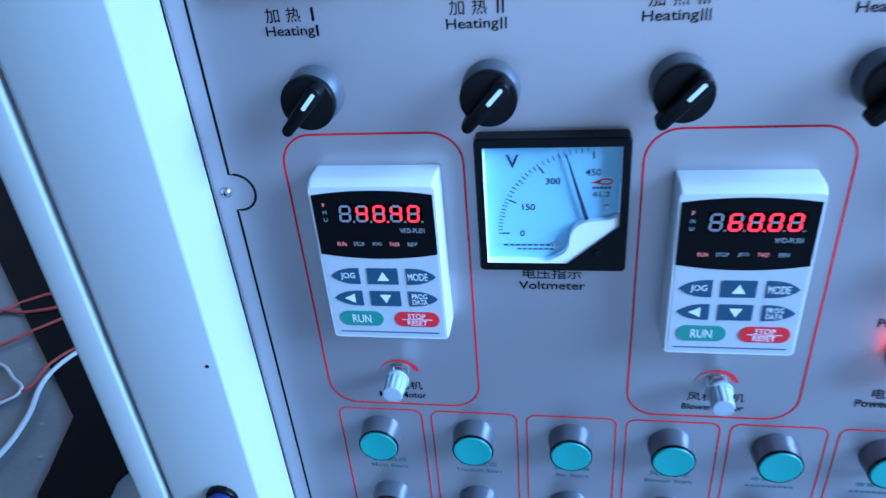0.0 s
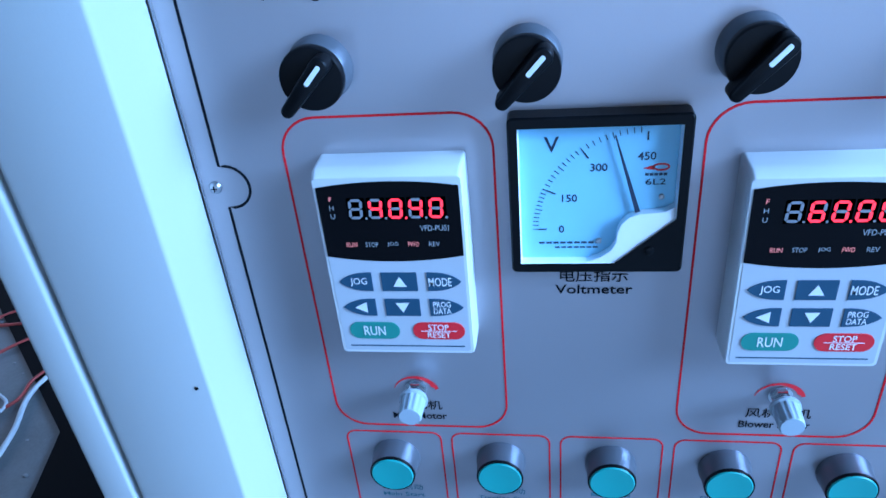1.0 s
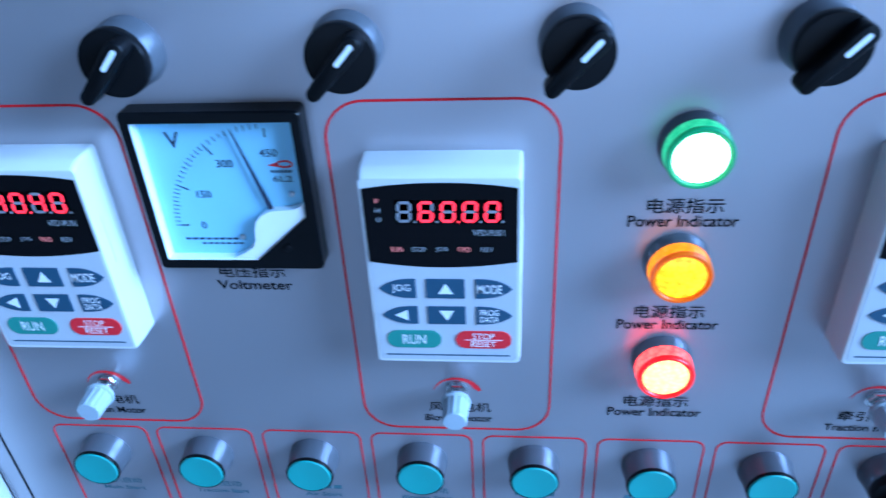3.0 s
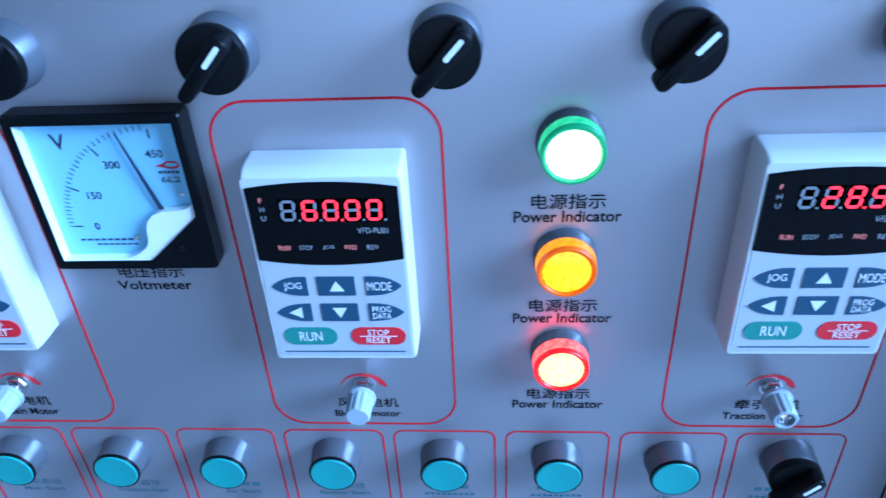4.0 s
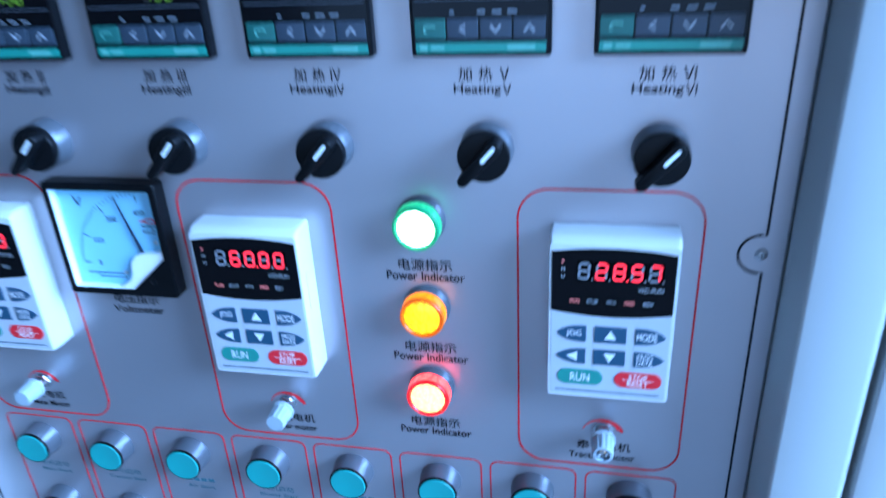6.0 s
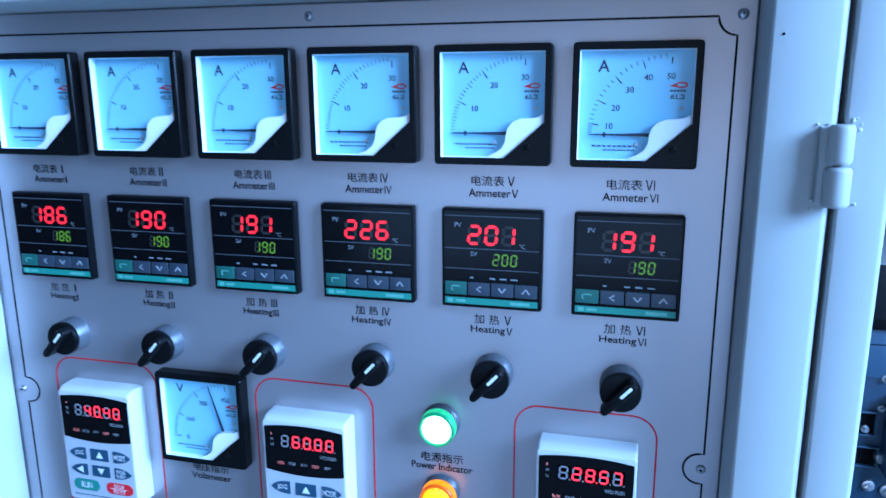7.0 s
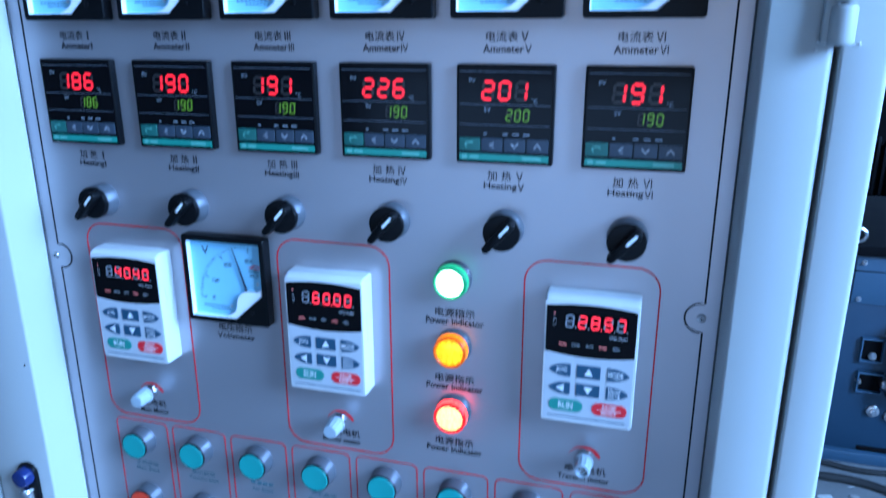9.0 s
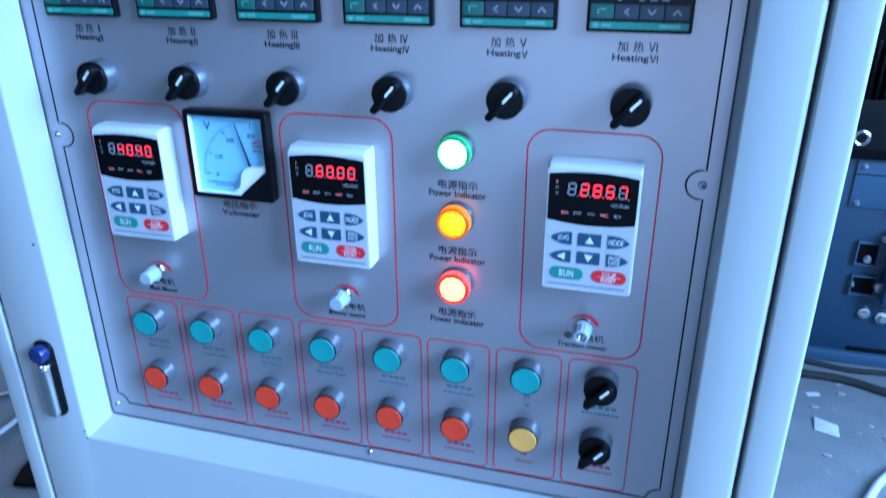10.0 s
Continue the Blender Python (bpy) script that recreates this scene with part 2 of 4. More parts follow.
def soft_box(bm, x0, x1, y0, y1, z0, z1, bevel=0.002):
    t = bmesh.new()
    box(t, x0, x1, y0, y1, z0, z1)
    bmesh.ops.bevel(t, geom=t.edges[:], offset=bevel, segments=2, affect="EDGES", profile=0.5)
    me = bpy.data.meshes.new("tmp")
    t.to_mesh(me)
    t.free()
    bm.from_mesh(me)
    bpy.data.meshes.remove(me)
    return bm


def ribbon(bm, pts, width, y0, y1, closed=True):
    """A printed line of some width along a path on the panel."""
    n = len(pts)
    left, right = [], []
    for k in range(n):
        if closed:
            a, b = pts[k - 1], pts[(k + 1) % n]
        else:
            a, b = pts[max(k - 1, 0)], pts[min(k + 1, n - 1)]
        dx, dz = b[0] - a[0], b[1] - a[1]
        d = math.hypot(dx, dz) or 1
        ox, oz = -dz / d * width / 2, dx / d * width / 2
        left.append((pts[k][0] + ox, pts[k][1] + oz))
        right.append((pts[k][0] - ox, pts[k][1] - oz))
    quads = range(n if closed else n - 1)
    vs = [[bm.verts.new((x, y, z)) for x, z in side] for side, y in ((left, y0), (left, y1), (right, y1), (right, y0))]
    for k in quads:
        j = (k + 1) % n
        for a, b in zip(vs, vs[1:]):
            bm.faces.new((a[k], b[k], b[j], a[j]))
    return bm


def stroke(bm, x0, z0, x1, z1, width, y0, y1):
    return ribbon(bm, [(x0, z0), (x1, z1)], width, y0, y1, closed=False)


GLYPHS = {}


def lettering(body, bold=0.0):
    """Flat mesh of a line of type, centred, and its width and height."""
    if (body, bold) not in GLYPHS:
        cu = bpy.data.curves.new("type", "FONT")
        cu.body, cu.align_x, cu.offset, cu.resolution_u = body, "CENTER", bold, 3
        ob = new("type", cu)
        dg = bpy.context.evaluated_depsgraph_get()
        me = bpy.data.meshes.new_from_object(ob.evaluated_get(dg))
        bpy.data.objects.remove(ob)
        bpy.data.curves.remove(cu)
        co = np.array([v.co[:] for v in me.vertices])
        lo, hi = co.min(0), co.max(0)
        me.transform(Matrix.Translation((-(lo[0] + hi[0]) / 2, -(lo[1] + hi[1]) / 2, 0)))
        GLYPHS[body, bold] = (me, hi[0] - lo[0], hi[1] - lo[1])
    return GLYPHS[body, bold]


def write(bm, body, cx, cz, y, width=None, height=None, bold=0.0):
    """Adds a line of type at (cx, cz) on the plane y, fitted to a width, a height or both."""
    me, w, h = lettering(body, bold)
    sx = width / w if width else height / h
    sz = height / h if height else sx
    t = me.copy()
    t.transform(Matrix.Translation((cx, y, cz)) @ Matrix.Rotation(radians(90), 4, "X") @ Matrix.Diagonal((sx, sz, 1, 1)))
    bm.from_mesh(t)
    bpy.data.meshes.remove(t)
    return bm


SEGS = {"0": "abcdef", "1": "bc", "2": "abged", "3": "abgcd", "4": "fgbc", "5": "afgcd", "6": "afgedc", "7": "abc", "8": "abcdefg", "9": "abcdfg", " ": ""}


def seven(window, digit, cx, cz, w, h, t, y, slant, lit, dark):
    """One seven-bar digit on its dark window: every bar is a piece, lit or unlit."""
    g = 0.18 * t
    a, b = w / 2 - t / 2, h / 2 - t / 2
    bars = {"a": (-a, b, a, b), "g": (-a, 0, a, 0), "d": (-a, -b, a, -b), "f": (-a, 0, -a, b), "b": (a, 0, a, b), "e": (-a, -b, -a, 0), "c": (a, -b, a, 0)}
    for k, (x0, z0, x1, z1) in bars.items():
        dx, dz = x1 - x0, z1 - z0
        L = math.hypot(dx, dz)
        ux, uz = dx / L, dz / L
        nx, nz = -uz, ux
        pts = []
        for s, o in ((g, 0), (t / 2 + g, -t / 2), (L - t / 2 - g, -t / 2), (L - g, 0), (L - t / 2 - g, t / 2), (t / 2 + g, t / 2)):
            x, z = x0 + ux * s + nx * o, z0 + uz * s + nz * o
            pts.append((cx + x + slant * z, cz + z))
        on = k in SEGS[digit]
        part("segment", plate(bmesh.new(), pts, y, y - 0.0002), lit if on else dark, window, "lit bar" if on else "unlit bar", smooth=0)


# ---- the workshop ----
def setting(name, bm, mat, label, smooth=0):
    return tagged(part(name, bm, mat, smooth=smooth), label, name.split("_")[0], kind="structure")


setting("floor", box(bmesh.new(), -7, 5.25, -6.4, 20, -0.2, 0), M_FLOOR, "worn grey concrete workshop floor with stains")
# roof and walls are unseen, added and kept dark to limit bounced light
setting("ceiling", box(bmesh.new(), -7, 5.25, -6.4, 20, 6.0, 6.2), M_CEIL, "unseen grey sheet-metal workshop roof")
west = bmesh.new()
for y0, y1, z0, z1 in ((-6.4, 1.6, 0, 6), (5.6, 20, 0, 6), (1.6, 5.6, 0, 1.4), (1.6, 5.6, 3.4, 6)):
    box(west, -7.2, -7, y0, y1, z0, z1)
setting("wall_west", west, M_WALL, "unseen plastered workshop wall with a wide opening cut for the fill lamp")
setting("wall_north", box(bmesh.new(), -7, 5.25, 20, 20.2, 0, 6.0), M_WALL, "unseen plain plastered workshop wall")
south = bmesh.new()
for x0, x1, z0, z1 in ((-7, -2.2, 0, 6), (4.0, 5.25, 0, 6), (-2.2, 4.0, 2.1, 6)):
    box(south, x0, x1, -6.4, -6.1, z0, z1)
setting("wall_south", south, M_WALL, "unseen plastered workshop wall with a wide opening cut for the sheen lamp")
east = bmesh.new()
for y0, y1, z0, z1 in ((-6.4, -3.1, 0, 6), (-0.4, 2.7, 0, 6), (6.5, 20, 0, 6), (-3.1, -0.4, 0, 2.3), (-3.1, -0.4, 4.9, 6), (2.7, 6.5, 4.8, 6)):
    box(east, 5.0, 5.25, y0, y1, z0, z1)
setting("wall_east", east, M_WALL, "unseen plastered workshop wall with a high window opening and an added fill opening")
setting("ground", box(bmesh.new(), -60, 60, -60, 60, -0.25, -0.21), M_FLOOR, "unseen concrete ground outside the workshop walls")

# ---- the cabinet ----
DOOR_Y = -0.036
REC = (-0.0605, 0.5415, 1.1095, 1.7535)    # opening in the door at the panel: left, right, bottom, top
RIM = (-0.0670, 0.5435, 1.1015, 1.7575)  # the same at the door's face, where the folded edges splay
DOOR = (-0.137, 0.584, 0.30, 1.865)      # the door leaf
CAB = (-0.163, 0.615, 0.10, 1.93)


def frame_ring(bm, outer, inner, y_front, y_back, r_out, r_in, ease, inner_back=None):
    def rr(b, grow, r):
        return rrect(b[1] - b[0] + 2 * grow, b[3] - b[2] + 2 * grow, max(r + grow, 1e-4), 3, (b[0] + b[1]) / 2, (b[2] + b[3]) / 2)
    rings = [(rr(outer, 0, r_out), y_back), (rr(outer, 0, r_out), y_front + ease)]
    for k in (1, 2, 3):
        a = k * math.pi / 6
        rings.append((rr(outer, -ease * (1 - math.cos(a)), r_out), y_front + ease * (1 - math.sin(a))))
    e2 = ease * 0.45
    for k in (3, 2, 1, 0):
        a = k * math.pi / 6
        rings.append((rr(inner, e2 * (1 - math.cos(a)), r_in), y_front + e2 * (1 - math.sin(a))))
    rings.append((rr(inner_back or inner, 0, r_in), y_back))
    return loft(bm, rings, closed=True)


cabinet = thing("electrical_cabinet", (0, 0, 0), "light grey painted steel electrical cabinet standing on the workshop floor", "cabinet")
part("front_frame", frame_ring(bmesh.new(), CAB, (DOOR[0] - 0.003, DOOR[1] + 0.003, DOOR[2] - 0.003, DOOR[3] + 0.003), DOOR_Y, 0.03, 0.003, 0.002, 0.004), M_PAINT, cabinet)
for nm, b in (("side_panel", (CAB[0], CAB[0] + 0.002, 0.03, 0.62, CAB[2], CAB[3])), ("side_panel", (CAB[1] - 0.002, CAB[1], 0.03, 0.62, CAB[2], CAB[3])),
              ("back_panel", (CAB[0] + 0.002, CAB[1] - 0.002, 0.618, 0.62, CAB[2], CAB[3])), ("top_panel", (CAB[0] + 0.002, CAB[1] - 0.002, 0.03, 0.618, CAB[3] - 0.002, CAB[3]))):
    part(nm, box(bmesh.new(), *b), M_PAINT, cabinet, smooth=0)
part("plinth", soft_box(bmesh.new(), CAB[0] + 0.01, CAB[1] - 0.01, 0.0, 0.60, 0, 0.10, 0.003), M_BLACK_STEEL, cabinet, "black steel plinth")
part("door_seal", frame_ring(bmesh.new(), (DOOR[0] - 0.0025, DOOR[1] + 0.0025, DOOR[2] - 0.0025, DOOR[3] + 0.0025), (DOOR[0] + 0.02, DOOR[1] - 0.02, DOOR[2] + 0.02, DOOR[3] - 0.02), 0.0, 0.012, 0.002, 0.002, 0.001), M_RUBBER, cabinet, "black rubber door seal")

door = part("door", frame_ring(bmesh.new(), DOOR, RIM, DOOR_Y, -0.002, 0.003, 0.003, 0.005, REC), M_PAINT, cabinet, "light grey painted door with a deep panel recess, closed")
part("recess_seal", frame_ring(bmesh.new(), (REC[0] + 0.0002, REC[1] - 0.0002, REC[2] + 0.0002, REC[3] - 0.0002), (REC[0] + 0.0012, REC[1] - 0.0012, REC[2] + 0.0012, REC[3] - 0.0012), -0.0012, 0.004, 0.002, 0.001, 0.0005), M_SEAM, door, "dark seam round the panel")

hinge = part("hinge", soft_box(bmesh.new(), -0.0105, -0.004, -0.006, 0.0, -0.022, 0.022, 0.0012), M_PAINT, cabinet, "grey painted welded hinge", (0.5845, DOOR_Y, 1.650))
for z0, z1, r in ((0.0012, 0.0235, 0.0068), (-0.0235, -0.0004, 0.0074)):
    bm = bmesh.new()
    rings = []
    for z, f in ((z0, 0.80), (z0 + 0.0012, 0.96), (z0 + 0.0025, 1), (z1 - 0.0025, 1), (z1 - 0.0012, 0.96), (z1, 0.80)):
        rings.append([bm.verts.new((r * f * math.cos(a), -0.0062 + r * f * math.sin(a), z)) for a in [2 * math.pi * k / 24 for k in range(24)]])
    for a, b in zip(rings, rings[1:]):
        for k in range(24):
            bm.faces.new((a[k], a[(k + 1) % 24], b[(k + 1) % 24], b[k]))
    bm.faces.new(rings[0][::-1]), bm.faces.new(rings[-1])
    part("knuckle", bm, M_PAINT, hinge)
bm = bmesh.new()
for k in range(16):
    x, z = random.choice((-1, 1)) * random.uniform(0.006, 0.012), random.choice((-1, 1)) * random.uniform(0.020, 0.027)
    bmesh.ops.create_icosphere(bm, subdivisions=1, radius=random.uniform(0.0006, 0.0013), matrix=Matrix.Translation((x, -0.0003, z)))
tagged(part("weld_spatter", bm, M_WHITE_PLASTIC, hinge, "small white weld spatter"), kind="stuff")

for x, z, r in ((0.553, 1.7440, 0.0011), (0.5505, 1.7235, 0.0006), (-0.075, 1.329, 0.0009), (-0.0690, 1.1090, 0.0008), (-0.0675, 1.1000, 0.0007)):
    part("paint_chip", lathe(bmesh.new(), [(r * 1.5, 0.0002), (r * 1.2, -0.0004), (r * 0.4, -0.0007)], 9, x, z), M_STEEL if r > 0.001 else M_BLACK_STEEL, door, "tiny dark chip in the paint").location = (0, DOOR_Y, 0)
lock = part("door_lock", slab(bmesh.new(), 0.023, 0.094, 0.011, 0, -0.004, 0.0015), M_BLACK, cabinet, "black lock plate with chromed swing handle", (-0.0945, DOOR_Y, 1.173))
part("lock_handle", slab(bmesh.new(), 0.0135, 0.066, 0.006, -0.004, -0.012, 0.003, 0.0, -0.011), M_CHROME, lock, "chrome pull handle")
part("lock_head", lathe(bmesh.new(), [(0.0098, -0.004), (0.0098, -0.011), (0.0085, -0.0135), (0.004, -0.0145)], 28, 0, 0.034), noisy("dark_blue_lock_plastic", (0.01, 0.025, 0.12), 0.2), lock, "dark blue round head")
part("lock_button", slab(bmesh.new(), 0.006, 0.007, 0.002, -0.012, -0.0145, 0.001, 0.002, 0.020), M_CHROME, lock)

# ---- the instrument panel ----
PX0, PX1, PZ0, PZ1 = -0.0600, 0.5410, 1.1100, 1.7530
panel = thing("instrument_panel", (0, 0, 0), "satin silver-grey panel with black border and red outlined fields", "control panel")
part("panel_plate", slab(bmesh.new(), PX1 - PX0, PZ1 - PZ0, 0.002, 0.004, 0.0, 0.0, (PX0 + PX1) / 2, (PZ0 + PZ1) / 2), M_PANEL, panel, smooth=0)
INK0, INK1 = 0.0001, -0.0003

BL, BR, BB, BT = -0.0480, 0.5300, 1.1275, 1.7370
SCREW_Z = 1.4305


def border():
    pts = []
    def arc(cx, cz, r, a0, a1, n=10):
        for k in range(n + 1):
            a = radians(a0 + (a1 - a0) * k / n)
            pts.append((cx + r * math.cos(a), cz + r * math.sin(a)))
    r = 0.0115
    arc(BL, BB, r, 90, 0)
    arc(BR, BB, r, 180, 90)
    arc(BR - 0.002, SCREW_Z, r, 280, 80, 14)
    arc(BR, BT, r, 270, 180)
    arc(BL, BT, r, 0, -90)
    arc(BL + 0.002, SCREW_Z, r, 100, -100, 14)
    return pts


part("border_line", ribbon(bmesh.new(), border(), 0.0014, INK0, INK1), M_LINE, panel, "thin black border line")

FIELDS = [(0.0370, 0.1010), (0.2325, 0.1020), (0.4468, 0.1020)]
for cx, w in FIELDS:
    part("red_outline", ribbon(bmesh.new(), rrect(w, 0.195, 0.018, 8, cx, 1.3680), 0.0011, INK0, INK1), M_RED_LINE, panel, "thin red rounded outline")
CELLS = [0.0180 + 0.0645 * k for k in range(8)]
for cx in CELLS:
    part("red_outline", ribbon(bmesh.new(), rrect(0.0580, 0.1355, 0.006, 6, cx, 1.1970), 0.0009, INK0, INK1), M_RED_LINE, panel, "thin red rounded outline")

COLS = [0.0058 + 0.0930 * k for k in range(6)]
ROMAN = "ⅠⅡⅢⅣⅤⅥ"
ROMAN_W = [0.0013, 0.0032, 0.0046, 0.0054, 0.0046, 0.0056]


def caption(lines, mat=M_LINE, name="printed_caption"):
    """lines: (text, x, z, width, height)."""
    rows = {}
    for body, x, z, w, h in lines:
        rows.setdefault(round(z, 3), []).append((body, x, z, w, h))
    for row in rows.values():
        bm = bmesh.new()
        for body, x, z, w, h in row:
            write(bm, body, x, z, INK1, w, h, 0.006 if ord(body[0]) > 0x2E80 else 0.013)
        part(name, bm, mat, panel, smooth=0)


for k, x in enumerate(COLS):
    rw = ROMAN_W[k]
    caption([("电流表", x - 0.004, 1.6307, 0.0235, 0.0072), (ROMAN[k], x + 0.0125, 1.6307, rw * 1.1, 0.0068), ("Ammeter", x - rw / 2 - 0.0005, 1.6222, 0.0300, 0.0058), (ROMAN[k], x + 0.0153, 1.6222, rw, 0.0058)])
    caption([("加", x - 0.0095, 1.5293, 0.0074, 0.0074), ("热", x + 0.0015, 1.5293, 0.0074, 0.0074), (ROMAN[k], x + 0.0115, 1.5293, rw * 1.1, 0.0068), ("Heating", x - rw / 2 - 0.0008, 1.5208, 0.0255, 0.0066), (ROMAN[k], x + 0.0128, 1.5212, rw, 0.0056)])
caption([("电压指示", 0.1345, 1.3772, 0.0335, 0.0074), ("Voltmeter", 0.1345, 1.3690, 0.0385, 0.0056)])
LAMP_Z = (1.4450, 1.3857, 1.3255)
for z in LAMP_Z:
    caption([("电源指示", 0.3395, z - 0.0308, 0.0335, 0.0078), ("Power Indicator", 0.3393, z - 0.0387, 0.0490, 0.0060)])
POTS = [(0.0362, "主电机", "Main Motor"), (0.2338, "风机电机", "Blower motor"), (0.4500, "牵引电机", "Traction motor")]
for (x, zh, en) in POTS:
    caption([(zh, x + 0.0010, 1.2872, 0.0085 * len(zh), 0.0070), (en, x, 1.2787, 0.0026 * len(en) + 0.006, 0.0050)])
    # red crescent scale
    bm = bmesh.new()
    n, outer, inner = 20, [], []
    for k in range(n + 1):
        a = radians(165 - 150 * k / n)
        wdt = 0.0004 + 0.0034 * (k / n) ** 1.3 * (1 if k < n - 1 else 0.55)
        outer.append((x + 0.0135 * math.cos(a), 1.2965 + 0.0125 * math.sin(a)))
        inner.append((x + (0.0135 - wdt) * math.cos(a), 1.2965 + (0.0125 - wdt) * math.sin(a)))
    vs = [[bm.verts.new((px, INK1, pz)) for px, pz in row] for row in (outer, inner)]
    for k in range(n):
        bm.faces.new((vs[0][k], vs[1][k], vs[1][k + 1], vs[0][k + 1]))
    part("crescent_scale", bm, M_RED, panel, "red crescent speed scale")


def bars(mat, rows, name="small_print"):
    """Small print that cannot be read: rows of short bars (x, z, width, height, pieces)."""
    bm = bmesh.new()
    for x, z, w, h, n in rows:
        p = w / n
        for k in range(n):
            box(bm, x - w / 2 + k * p + 0.12 * p, x - w / 2 + (k + 0.88) * p, INK1, INK0, z - h / 2, z + h / 2)
    return tagged(part(name, bm, mat, panel, smooth=0), kind="stuff")


START = [("主机启动", "Main Start", 0.027), ("牵引启动", "Traction Start", 0.033), (None, "Air Start", 0.023), ("风机启动", "Blower Start", 0.031), (None, None, 0), (None, None, 0)]
for x, (zh, en, w) in zip(CELLS, START):
    lines = ([(zh, x + 0.001, 1.2165, 0.0255, 0.0052)] if zh else []) + ([(en, x + 0.001, 1.2097, w, 0.0036)] if en else [])
    if lines:
        caption(lines, M_GREEN_PRINT)
    if not zh:
        bars(M_GREEN_PRINT, [(x + 0.001, 1.2165, 0.025, 0.0030, 4)])
    if not en:
        bars(M_GREEN_PRINT, [(x + 0.001, 1.2097, 0.031, 0.0018, 9)])
    bars(M_RED_PRINT, [(x + 0.001, 1.1515, 0.025, 0.0030, 4)])
    bars(M_RED_PRINT, [(x + 0.001, 1.1448, 0.031, 0.0018, 9)])
caption([("升", CELLS[6], 1.2175, 0.006, 0.006), ("Up", CELLS[6], 1.2090, 0.006, 0.0048)], M_GREEN_PRINT)
caption([("降", CELLS[6], 1.1540, 0.006, 0.006), ("Down", CELLS[6], 1.1450, 0.016, 0.0042)], M_RED_PRINT)
bars(M_GREEN_PRINT, [(CELLS[7] + 0.001, 1.2180, 0.029, 0.0030, 5)])
bars(M_GREEN_PRINT, [(CELLS[7] + 0.001, 1.2112, 0.033, 0.0018, 9)])
bars(M_RED_PRINT, [(CELLS[7] + 0.001, 1.1535, 0.029, 0.0030, 5)])
bars(M_RED_PRINT, [(CELLS[7] + 0.001, 1.1470, 0.033, 0.0018, 9)])


def screw(x, z):
    s = thing("panel_screw", (x, 0, z), "small zinc cross-head screw holding the panel", "screw", "panel screws")
    part("head", lathe(bmesh.new(), [(0.0034, 0.0005), (0.0034, -0.0006), (0.0028, -0.0016), (0.0014, -0.0021)], 20), M_STEEL, s)
    bm = bmesh.new()
    box(bm, -0.0016, 0.0016, -0.0024, -0.0019, -0.0003, 0.0003)
    box(bm, -0.0003, 0.0003, -0.0024, -0.0019, -0.0016, 0.0016)
    part("slot", bm, M_BLACK_STEEL, s, "dark cross recess", smooth=0)
    return s


first_screw = screw(BL - 0.0045, SCREW_Z)
for x, z in ((BR - 0.0015, SCREW_Z), (BL - 0.004, BT + 0.002), (BR + 0.0025, BT + 0.001), (BL - 0.004, BB - 0.003), (BR + 0.0025, BB - 0.003), (0.2435, BT + 0.0075), (0.2480, BB - 0.0065)):
    copy_thing(first_screw, pose(x, 0, z))

# ---- panel meters ----


